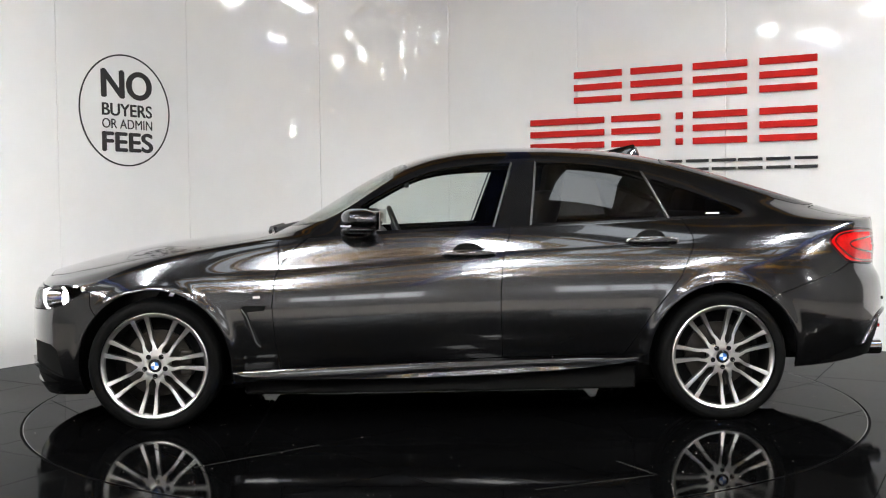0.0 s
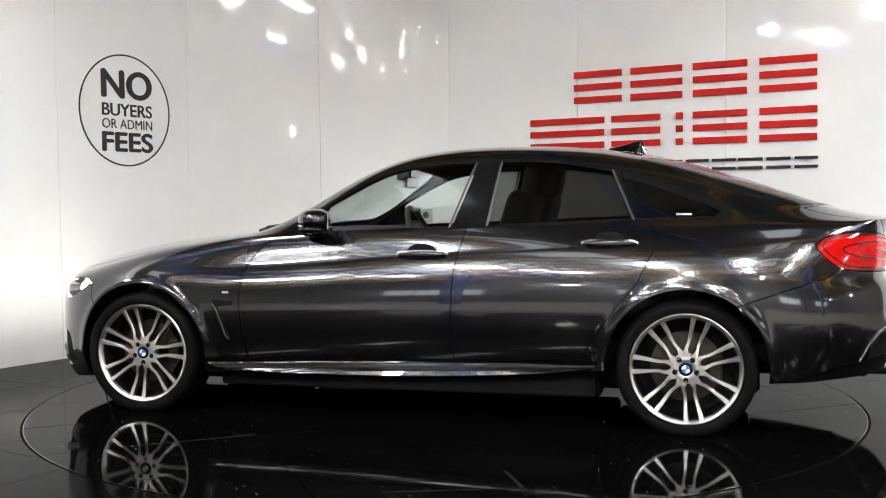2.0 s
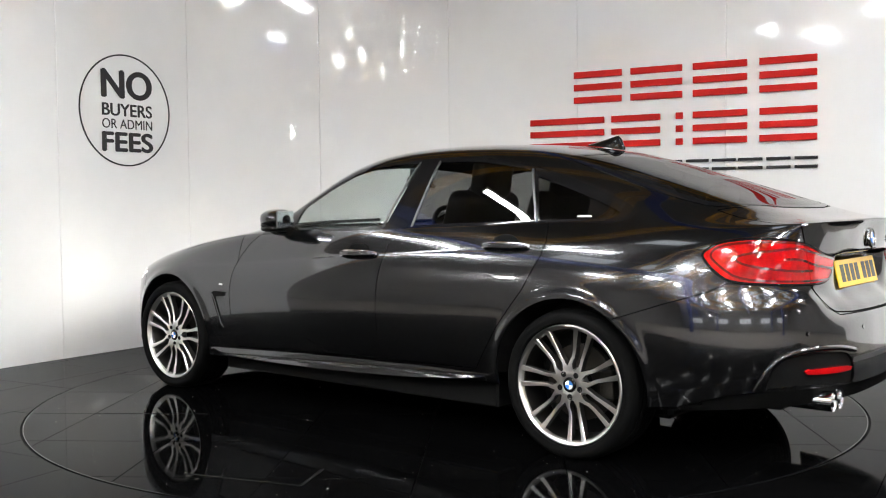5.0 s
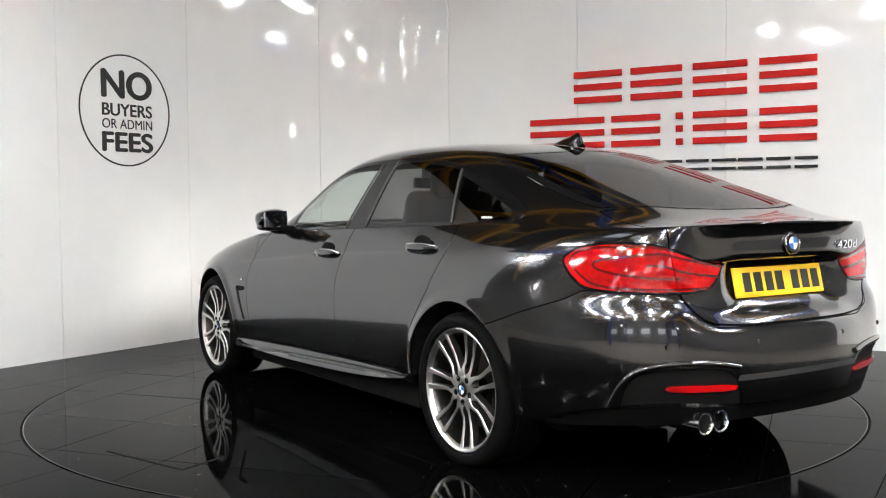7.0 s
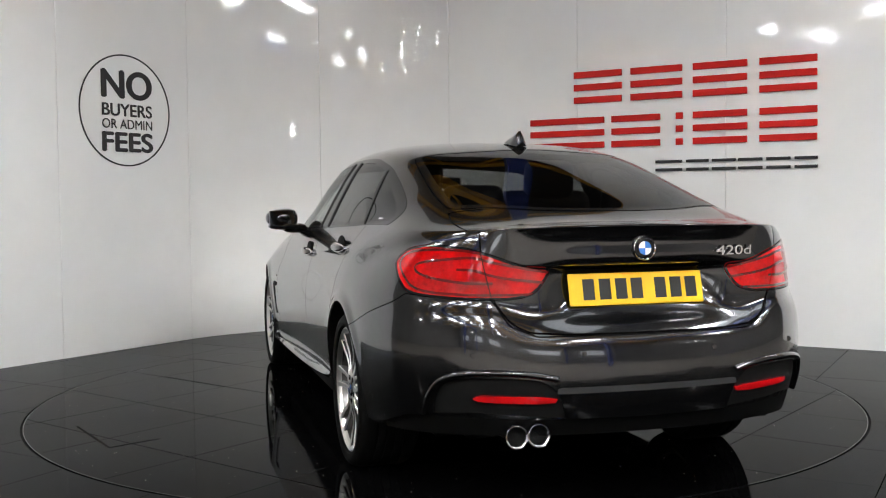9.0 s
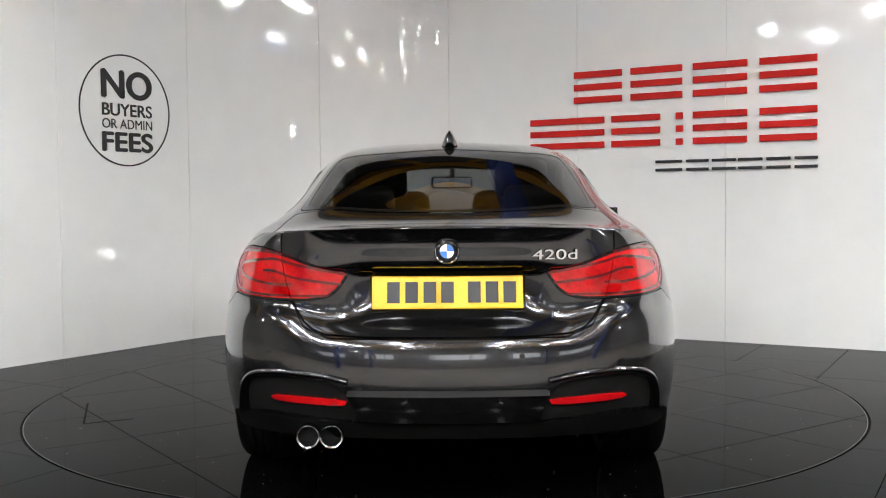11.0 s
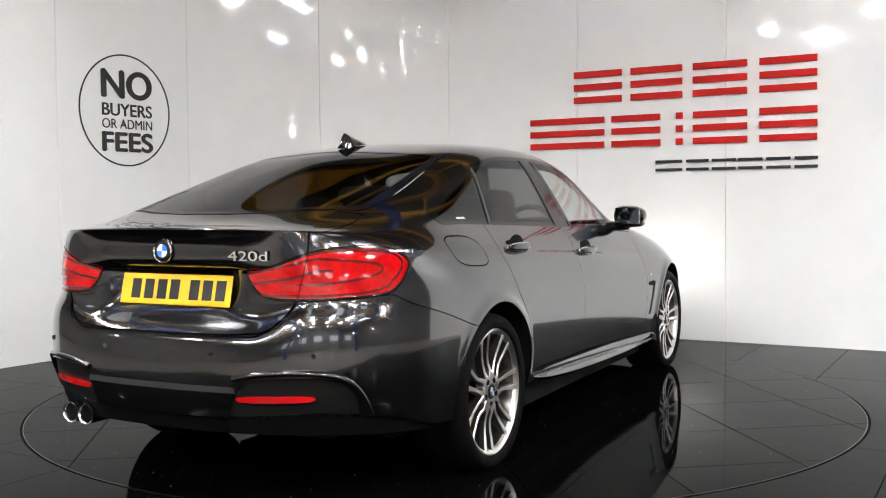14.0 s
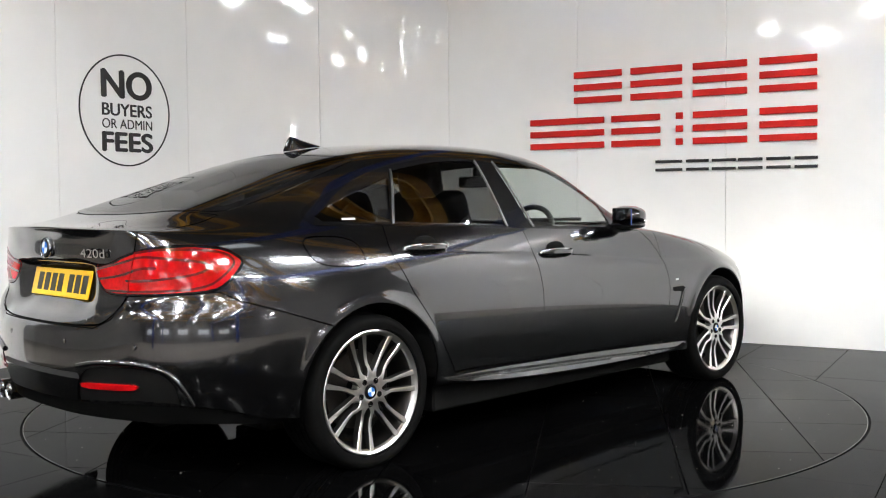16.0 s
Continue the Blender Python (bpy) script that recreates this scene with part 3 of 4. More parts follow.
# roof, bonnet and boot: sections from the belt up to the middle
_x = BELT[:, 0]
TOP = curve([(2.2, .715), (2.1, .757), (1.9, .815), (1.73, .857), (1.56, .89), (1.39, .913), (1.055, .94), (.87, .958), (.81, .972), (.66, 1.052),
             (.54, 1.140), (.36, 1.252), (.21, 1.334), (.06, 1.376), (-.16, 1.398), (-.43, 1.406), (-.84, 1.396), (-1.07, 1.376), (-1.39, 1.318),
             (-1.71, 1.210), (-2.07, 1.082), (-2.17, 1.043), (-2.26, 1.024), (-2.46, 1.008)], _x, 0.035)
TOP = np.maximum(TOP, BELT[:, 2])
SHAPE = ((2.2, .80, .42, .55, .78), (1.2, .82, .42, .55, .80), (.85, .84, .42, .58, .78), (.5, .872, .42, .74, .71), (.25, .83, .655, .66, .88),
         (0, .782, .785, .62, .925), (-.4, .768, .80, .61, .935), (-.8, .775, .775, .61, .93), (-1.07, .792, .71, .63, .905), (-1.4, .825, .545, .68, .835),
         (-1.6, .81, .43, .68, .76), (-1.9, .79, .47, .66, .80), (-2.2, .80, .5, .6, .78), (-2.46, .8, .5, .6, .78))
_f = [curve([(p[0], p[j]) for p in SHAPE], _x, 0.09) for j in (1, 2, 3, 4)]
_ye, _ze, _rise = BELT[:, 1], BELT[:, 2], TOP - BELT[:, 2]
_house = np.clip((_rise - .1) / .25, 0, 1)


def _sec(fy, fz):
    return np.stack([_x, _ye * fy, _ze + _rise * fz], 1)


_mid = 0.5 * (1 + _f[0]) + 0.012 * _house
up_grid = spline(np.array([_sec(1, 0), _sec(_mid, 0.5 * _f[1]), _sec(_f[0], _f[1]), _sec(_f[2], _f[3]), _sec(0.34 + 0 * _x, 0.5 * (_f[3] + 1) + .018), _sec(0, 1)]), 12)
up_grid[:, [0, -1], 1] = 0


def fair(grid, edge):
    """Fair the whole skin, from the sill over the belt to the middle: long waves along the flanks, short ones across."""
    rows, cols = grid.shape[:2]
    r = np.arange(rows)[:, None]
    x, way = grid[..., 0], WAY[None] + 0 * grid[..., 0]
    tail = np.clip((way - 0.55) / 0.5, 0, 1)
    nose = np.clip((WAY[-1] - way - 0.25) / 0.5, 0, 1)
    cowl = 1 - 0.92 * np.exp(-((x - 0.83) / 0.14) ** 2) * (r > edge)
    along = (0.012 + 0.97 * tail * tail * (3 - 2 * tail)) * (0.04 + 0.96 * nose) * cowl
    doors = np.clip((x + 1.62) / 0.2, 0, 1) * np.clip((0.74 - x) / 0.2, 0, 1)
    crease = np.exp(-((r - (edge - 24.5)) / 5.0) ** 2) * np.clip((1.25 - x) / .3, 0, 1)
    across = (0.08 + 0.92 * tail) * (1 - doors * np.exp(-((r - edge) / 2.5) ** 2)) * (1 - 0.8 * crease)
    g = grid.copy()
    flip = np.array((1, -1, 1))
    for step in range(520):
        wide = np.concatenate([g[:, 1:2] * flip, g, g[:, -2:-1] * flip], 1)
        g = g + 0.25 * along[..., None] * (wide[:, 2:] - 2 * g + wide[:, :-2])
        if step < 26:
            tall = np.concatenate([g[:1] * 2 - g[1:2], g, g[-2:-1] * flip], 0)
            g = g + 0.25 * across[..., None] * (tall[2:] - 2 * g + tall[:-2])
            g[-1, :, 1] = 0
    g[:, [0, -1], 1] = 0
    # swollen lips round the wheel arches
    for hx in (HUB_X, -HUB_X):
        d = np.hypot(g[..., 0] - hx, g[..., 2] - HUB_Z)
        lip = 0.010 * np.exp(-((d - ARCH - 0.004) / 0.030) ** 2) * (g[..., 1] > 0.5) * (r < edge)
        g[..., :2] += OUT[None] * lip[..., None]
    return g


_edge = band_grid.shape[0] - 1
skin = fair(np.concatenate([band_grid[::-1], up_grid[1:]]), _edge)
band_grid = skin[_edge::-1]
up_grid = skin[_edge:]
BELT = up_grid[0]
SKIN = sheet_of(skin, np.repeat(WAY[None], len(skin), 0), skin[..., 2] - BELT[None, :, 2])


def rows_of(first, last):
    """The skin's rows from first to last, with the normals of the whole."""
    n = last - first + 1
    i = np.arange(n * COLS).reshape(n, COLS)
    a, b, d, e = (k.ravel() for k in (i[:-1, :-1], i[:-1, 1:], i[1:, 1:], i[1:, :-1]))
    return Sheet(SKIN.val[first * COLS:(last + 1) * COLS], np.concatenate([np.stack([a, d, b], 1), np.stack([a, e, d], 1)]))


BAND, UPPER = rows_of(0, _edge), rows_of(_edge, len(skin) - 1)


def skin_point(way, z):
    """The point of the lower skin at a way round the car and a height."""
    k = float(np.interp(way, WAY, np.arange(COLS)))
    i = min(int(k), COLS - 2)
    ends = [np.array([np.interp(z, band_grid[::-1, j, 2], band_grid[::-1, j, n]) for n in (0, 1)]) for j in (i, i + 1)]
    x, y = ends[0] + (ends[1] - ends[0]) * (k - i)
    return (float(x), float(y), float(z))


def build_car():
    car = new("car")
    tagged(car, "dark metallic grey four-door coupe with black trim on a turntable", "car")
    def pair(name, sheet, material, label="", depth=0.008, parent=car):
        return [panel(name, sh, material, parent, label, depth) for sh in (sheet, sheet.mirrored())]

    # --- lower band ---
    x, y, z, s, h = BAND.col("x", "y", "z", "s", "h")
    arch = np.minimum(np.hypot(x - HUB_X, z - HUB_Z), np.hypot(x + HUB_X, z - HUB_Z)) - ARCH
    arch = np.maximum(arch, 0.5 - y)
    _, body = BAND.cut(arch)
    z, s = body.col("z", "s")
    eye = rounded([(at_x(1.735), .690), (at_x(1.90), .705), (at_nose(.5), .672), (at_nose(.33), .655), (at_nose(.33), .575), (at_nose(.55), .572), (at_x(1.93), .585)], 2)
    _, shell = body.cut(inside_of(eye, s, z) - .004)
    shell = shell.moved(-0.012)
    tail = rounded([(at_tail(.340), .866), (at_tail(.45), .872), (at_tail(.565), .915), (at_tail(.66), .940), (at_x(-2.19), .948), (at_x(-2.06), .932), (at_x(-1.985), .884),
                    (at_x(-2.04), .82), (at_x(-2.11), .769), (at_tail(.66), .758), (at_tail(.422), .758)], 2)
    lid = [(-.1, 1.3), (at_tail(.612), 1.3), (at_tail(.605), .94), (at_tail(.56), .757), (at_tail(.49), .672), (at_tail(.41), .640), (-.1, .636)]
    x, y, z, s, h = body.col("x", "y", "z", "s", "h")
    lamp, body = body.gap(inside_of(tail, s, z), 0.0018)
    _, _, z, s, _ = lamp.col("x", "y", "z", "s", "h")
    lamp_in, lamp_out = (half.finer().finer() for half in lamp.gap(inside_of(lid, s, z), 0.002))
    _, _, z, s, _ = body.col("x", "y", "z", "s", "h")
    lid_low, body = body.gap(inside_of(rounded(lid, 1), s, z), 0.003)
    _, _, z, s, _ = body.col("x", "y", "z", "s", "h")
    bump = [(-.1, .632), (at_tail(.41), .634), (at_tail(.50), .67), (at_tail(.565), .761), (at_x(-2.10), .770), (at_x(-2.03), .737), (at_x(-1.85), .684),
            (at_x(-1.55), .585), (at_x(-1.55), 0), (-.1, 0)]
    bumper, body = body.gap(inside_of(bump, s, z))
    _, _, z, s, _ = body.col("x", "y", "z", "s", "h")
    head, body = body.gap(inside_of(eye, s, z))
    x, _, z, s, _ = body.col("x", "y", "z", "s", "h")
    nose = [(at_x(1.45), .30), (at_x(1.72), .60), (at_x(1.735), .68), (at_nose(.6), .69), (WAY[-1] + .1, .70), (WAY[-1] + .1, 0), (at_x(1.45), 0)]
    front_bumper, body = body.gap(inside_of(nose, s, z))
    x, _, z, s, _ = body.col("x", "y", "z", "s", "h")
    fdoor = [(.60, 1.02), (.655, .93), (.725, .873), (.78, .809), (.815, .74), (.829, .60), (.815, .42), (.787, .296), (-.299, .326),
             (-.291, .55), (-.292, .66), (-.303, .778), (-.323, .866), (-.37, 1.02)]
    rdoor = [(-.299, .326), (-.291, .55), (-.292, .66), (-.303, .778), (-.323, .866), (-.37, 1.02), (-1.205, 1.03), (-1.245, .965), (-1.264, .915), (-1.256, .862),
             (-1.183, .714), (-1.038, .532), (-.905, .335)]
    front_door, body = body.gap(inside_of(np.array(fdoor), x, z))
    x, _, z, s, _ = body.col("x", "y", "z", "s", "h")
    rear_door, body = body.gap(inside_of(np.array(rdoor), x, z))
    x, _, z, s, _ = body.col("x", "y", "z", "s", "h")
    quarter, body = body.gap(x + 0.55 + 0 * z)
    x, _, z, s, _ = body.col("x", "y", "z", "s", "h")
    sill, wing = body.gap(x - 0.80)
    pair("front_wing", wing, PAINT)
    pair("sill", sill, PAINT)
    doors = {}
    for name, sheet in (("front_door", front_door), ("rear_door", rear_door)):
        doors[name] = pair(name, sheet, PAINT)
    left_q = panel("rear_quarter", quarter, PAINT, car)
    right = quarter.mirrored()
    x, _, z = right.col("x", "y", "z")
    cap = rounded([(-1.715, .965), (-1.44, .958), (-1.405, .835), (-1.675, .848)], 3)
    flap, right = right.gap(inside_of(cap, x, z), 0.0025)
    panel("rear_quarter", right, PAINT, car)
    panel("fuel_flap", flap, PAINT, car)
    _, _, z, s, _ = front_bumper.col("x", "y", "z", "s", "h")
    mouth = rounded([(at_x(1.93), .405), (at_nose(.62), .42), (at_nose(.3), .40), (at_nose(.3), .20), (at_nose(.62), .20), (at_x(1.88), .215), (at_x(1.90), .30)], 1)
    intake, front_bumper = front_bumper.cut(inside_of(mouth, s, z))
    panel("front_bumper", front_bumper.both(), PAINT, car, depth=0.03)
    pair("air_intake", intake.moved(-0.035), INNER, "black front air intake", 0)
    intake = intake.finer()
    _, _, z, s, _ = intake.col("x", "y", "z", "s", "h")
    blade, _ = intake.cut(line_distance(np.array([(at_x(1.87), .225), (at_nose(.62), .29), (at_nose(.45), .30)]), s, z) - .016)
    pair("intake_blade", blade.moved(.004), PAINT, "grey blade in the air intake", 0.03)

    # rear bumper: painted upper part, black corner inserts and lower valance
    _, _, z, s, _ = bumper.col("x", "y", "z", "s", "h")
    lower = [(-.1, .345), (at_tail(.33), .350), (at_tail(.62), .370), (at_tail(.74), .360), (at_x(-2.10), .335), (at_x(-1.9), .275), (at_x(-1.5), .24), (at_x(-1.5), 0), (-.1, 0)]
    black, bumper_up = bumper.cut(inside_of(lower, s, z))
    _, _, z, s, _ = bumper_up.col("x", "y", "z", "s", "h")
    insert = rounded([(at_tail(.335), .440), (at_tail(.40), .492), (at_tail(.62), .500), (at_tail(.71), .478), (at_tail(.745), .43), (at_tail(.765), .30), (at_tail(.30), .30)], 2)
    hollow, painted = bumper_up.cut(inside_of(insert, s, z))
    bump_ob = panel("rear_bumper", painted.both(), PAINT, car, depth=0.024)
    pair("bumper_insert", hollow.moved(-0.022), PLASTIC, "recessed black bumper corner", 0.004)
    # rounded painted lip over the top and outer edge of each corner
    lip_line = rounded_line([(at_tail(.34), .490), (at_tail(.45), .512), (at_tail(.62), .518), (at_tail(.715), .494), (at_tail(.757), .44), (at_tail(.785), .355)], 3)
    for side in (1, -1):
        path = [Vector(skin_point(a, b)) * 1.0 for a, b in lip_line]
        part("corner_lip", tube_path([(p.x - .001, side * (p.y + .001), p.z) for p in path], .0115, 14), PAINT, bump_ob, "", True)
    panel("valance", black.moved(-0.012).both(), GLOSS_BLACK, car, "gloss black lower valance", 0.004)
    # black strip on the skin, painting the shade of a styling groove
    _, _, z, s, _ = painted.col("x", "y", "z", "s", "h")
    groove, _ = painted.cut(np.maximum(z - .461, s - at_tail(.345)))
    _, groove = groove.cut(groove.col("z")[0] - .440)
    panel("groove_shade", groove.moved(0.0012).both(), PLASTIC, car, "dark strip for the shade of a bumper groove", 0.002)
    # central crease over the valance
    for sgn in (1, -1):
        refl = bumper.cut(inside_of(np.array([(at_tail(.30), .38), (at_tail(.68), .38), (at_tail(.68), .46), (at_tail(.30), .46)]), *bumper.col("s", "z")))[0].finer().finer()
        _, _, z, s, _ = refl.col("x", "y", "z", "s", "h")
        r, _ = refl.cut(inside_of(rounded([(at_tail(.355), .404), (at_tail(.60), .412), (at_tail(.63), .424), (at_tail(.60), .436), (at_tail(.34), .428)], 1), s, z))
        r = r.moved(-0.001)
        panel("reflector", r if sgn > 0 else r.mirrored(), RED_GLASS, car, "red reflector strip", 0.014)

    # lamps
    for sgn in (1, -1):
        for name, sheet in (("tail_light", lamp_out), ("boot_light", lamp_in)):
            sh = sheet if sgn > 0 else sheet.mirrored()
            ob = panel(name, sh, TAIL_LENS, car, "red tail light with darker light bands", 0.02)
            _, _, z, s, _ = sheet.col("x", "y", "z", "s", "h")
            _, rim = sheet.cut(inside_of(tail, s, z) + .0085)
            rim = rim.moved(0.0012)
            panel("lamp_edge", rim if sgn > 0 else rim.mirrored(), GLOSS_BLACK, ob, "black lamp edge", 0.004)
            for line in LAMP_BANDS:
                pts = rounded_line([(at_tail(a) if a < .70 else at_x(-b), c) for a, b, c in line])
                d = line_distance(pts, s, z)
                bar, _ = sheet.cut(d - 0.0046)
                for piece in islands(bar):
                    piece = piece.moved(0.0016)
                    panel("light_band", piece if sgn > 0 else piece.mirrored(), TAIL_BAND, ob, "", 0.005)
        hl = panel("headlight", head if sgn > 0 else head.mirrored(), LENS, car, "lit clear headlight", 0.006)
        for yy in (.61, .47):
            xx = float(np.interp(yy, PLAN[::-1, 1][:COLS // 4], PLAN[::-1, 0][:COLS // 4])) - 0.080
            m = Matrix.Translation((xx, sgn * yy, .628)) @ Matrix.Rotation(radians(-90), 4, "Z")
            part("lamp_bowl", lathe([(.049, 0), (.046, 0), (.044, -.085), (.049, -.085), (.049, 0)], 32, m), CHROME, hl, "", True)
            part("bulb", lathe([(0, -.080), (.043, -.080), (.043, -.084), (0, -.084)], 32, m), HEADLAMP, hl)
            part("day_light", lathe([(.049, .002), (.053, .002), (.053, -.006), (.049, -.006), (.049, .002)], 32, m), DAY_RING, hl)
        bowl = head.moved(-0.17)
        panel("lamp_back", bowl if sgn > 0 else bowl.mirrored(), FITTING, hl, "", 0)

    # --- upper patch ---
    up = UPPER
    x, y, z, h = up.col("x", "y", "z", "h")
    dlo_poly = rounded([(.66, .935), (.55, 1.018), (.42, 1.098), (.22, 1.208), (.077, 1.270), (-.067, 1.300), (-.22, 1.313), (-.39, 1.317), (-.66, 1.317), (-.80, 1.308), (-1.067, 1.262),
                        (-1.245, 1.205), (-1.383, 1.156), (-1.51, 1.110), (-1.585, 1.078), (-1.622, 1.050), (-1.612, 1.020), (-1.565, .998), (-1.5, .85), (.63, .85)], 1)
    dlo_phi = np.maximum(inside_of(dlo_poly, x, z), 0.45 - y)
    dlo, up = up.cut(dlo_phi)
    x, y, z, h = up.col("x", "y", "z", "h")
    ws = rounded([(.185, -.2), (.185, .3), (.160, .53), (.21, .585), (.36, .640), (.5, .680), (.64, .700), (.72, .62), (.80, .40), (.835, .2), (.84, -.2)], 1)
    screen, up = up.gap(inside_of(ws, x, y), 0.002)
    x, y, z, h = up.col("x", "y", "z", "h")
    rw = rounded([(-1.245, -.2), (-1.235, .3), (-1.17, .50), (-1.22, .525), (-1.5, .555), (-1.75, .572), (-1.92, .572), (-2.0, .51), (-2.1, .3), (-2.14, .1), (-2.14, -.2)], 1)
    back, up = up.gap(inside_of(rw, x, y), 0.002)
    x, y, z, h = up.col("x", "y", "z", "h")
    lt = [(-2.145, -.2), (-2.14, .1), (-2.105, .3), (-2.01, .515), (-1.945, .585), (-2.05, .608), (-2.3, .612), (-2.6, .612), (-2.6, -.2)]
    lid_top, up = up.gap(inside_of(lt, x, y), 0.003)
    x, y, z, h = up.col("x", "y", "z", "h")
    bn = rounded([(.88, -.2), (.87, .4), (.83, .64), (.88, .715), (1.0, .742), (1.4, .722), (1.7, .67), (1.93, .55), (2.08, .35), (2.12, -.2)], 1)
    bonnet, up = up.gap(inside_of(bn, x, y), 0.0025)
    panel("body_shell", up.both(), PAINT, car)
    panel("bonnet", bonnet.both(), PAINT, car)
    panel("windscreen", screen.both(), CLEAR_GLASS, car, "clear windscreen", 0.004)
    panel("rear_window", back.both(), TINT_GLASS, car, "dark tinted rear window", 0.004)
    boot = panel("boot_lid", lid_low.both().joined(lid_top.both()), PAINT, car, depth=0.012)
    # rubber surround of the rear window
    x, y, z, h = back.col("x", "y", "z", "h")
    _, edge = back.cut(inside_of(rw, x, y) + 0.03)
    panel("window_border", edge.moved(0.0012).both(), GLOSS_BLACK, car, "black window border", 0)
    # side glass between black pillars
    for sgn in (1, -1):
        rest = dlo
        made = []
        for name, lines, glass in (("front_window", ((-.390, 1.306, -.274, .962, -1), (.40, .9, .40, 1.2, 1)), CLEAR_GLASS),
                                   ("rear_door_window", ((-.493, 1.305, -.445, .962, 1), (-1.045, 1.262, -1.152, 1.0, -1)), TINT_GLASS),
                                   ("quarter_window", ((-1.072, 1.255, -1.178, 1.0, 1), (-1.9, .9, -1.9, 1.2, -1)), QUARTER_GLASS)):
            x, y, z, h = rest.col("x", "y", "z", "h")
            phi = np.maximum(inside_of(dlo_poly, x, z) + (0.022 if name != "quarter_window" else 0.040), 0.014 - h)
            for a, b, c, d, w in lines:
                g = side_of(x, z, a, b, c, d)
                g = -g if g[np.argmin(np.hypot(x + (.05 if "front" in name else .8 if "door" in name else 1.35), z - 1.1))] > 0 else g
                phi = np.maximum(phi, g)
            pane, rest = rest.cut(phi)
            made.append((name, pane, glass))
        panel("window_frame", (rest.moved(0.001) if sgn > 0 else rest.moved(0.001).mirrored()), GLOSS_BLACK, car, "gloss black window surround and pillars", 0.012)
        for name, pane, glass in made:
            panel(name, pane if sgn > 0 else pane.mirrored(), glass, car, "", 0.004)
        # small white sticker in the corner of the quarter window
        x, y, z, h = dlo.col("x", "y", "z", "h")
        mark, _ = dlo.cut(np.maximum(np.abs(x + 1.395) - .036, z - 1.0335))
        _, mark = mark.cut(mark.col("z")[0] - 1.0255)
        mark = mark.moved(0.002)
        panel("window_sticker", mark if sgn > 0 else mark.mirrored(), BADGE_WHITE, car, "small white window sticker", 0.001)
        # bright edges on the pillars
        for a, b, c, d in ((-.375, 1.300, -.262, .965), (-.500, 1.300, -.452, .972), (-1.052, 1.248, -1.162, 1.004)):
            x, y, z, h = dlo.col("x", "y", "z", "h")
            strip, _ = dlo.cut(np.maximum(np.maximum(side_of(x, z, a, b, c, d) - 0.0048, inside_of(dlo_poly, x, z) + .015), 0.006 - h))
            x, z = strip.col("x", "z")
            _, strip = strip.cut(side_of(x, z, a, b, c, d) + 0.0048)
            strip = strip.moved(0.0065)
            panel("pillar_strip", strip if sgn > 0 else strip.mirrored(), SATIN_GREY, car, "thin grey pillar strip", 0.006)

    # dark inner skin behind the gaps and under the roof
    panel("inner_shell", shell.both(), INNER, car, "black inner body", 0)
    panel("headliner", up.moved(-0.02).both(), LINER, car, "dark headliner", 0)
    return car, doors, boot


def islands(sheet):
    """The connected pieces of a sheet, without crumbs."""
    if len(sheet.tri) < 5:
        return []
    key = np.round(sheet.val[:, :3] / 2e-5).astype(np.int64)
    _, back = np.unique(key, axis=0, return_inverse=True)
    tri = back.ravel()[sheet.tri]
    tag = np.arange(tri.max() + 1)
    while True:
        low = tag[tri].min(1)
        new_tag = tag.copy()
        np.minimum.at(new_tag, tri.ravel(), np.repeat(low, 3))
        if (new_tag == tag).all():
            break
        tag = new_tag
    mark = tag[tri[:, 0]]
    return [Sheet(sheet.val, sheet.tri[mark == m]) for m in np.unique(mark) if (mark == m).sum() > 12]


def rounded_line(pts, times=2):
    p = np.array(pts, float)
    for _ in range(times):
        q = np.stack([0.75 * p[:-1] + 0.25 * p[1:], 0.25 * p[:-1] + 0.75 * p[1:]], 1).reshape(-1, 2)
        p = np.concatenate([p[:1], q, p[-1:]])
    return p


def line_distance(pts, a, b):
    best = np.full(a.shape, 9.0)
    for (x0, y0), (x1, y1) in zip(pts[:-1], pts[1:]):
        dx, dy = x1 - x0, y1 - y0
        t = np.clip(((a - x0) * dx + (b - y0) * dy) / (dx * dx + dy * dy + 1e-12), 0, 1)
        best = np.minimum(best, np.hypot(a - x0 - t * dx, b - y0 - t * dy))
    return best


# light bands in the tail lamps: tail half-width, or side position past 0.70, and height
LAMP_BANDS = (
    ((.40, 0, .775), (.545, 0, .775), (.62, 0, .775), (.71, 2.15, .782), (.72, 2.07, .835), (.72, 2.02, .885), (.72, 2.09, .925), (.69, 0, .932), (.60, 0, .918)),
    ((.365, 0, .850), (.555, 0, .885), (.62, 0, .905), (.69, 0, .900), (.72, 2.12, .880), (.72, 2.15, .84), (.66, 0, .815), (.56, 0, .815)),
    ((.38, 0, .815), (.545, 0, .835), (.62, 0, .862), (.68, 0, .862)),
)
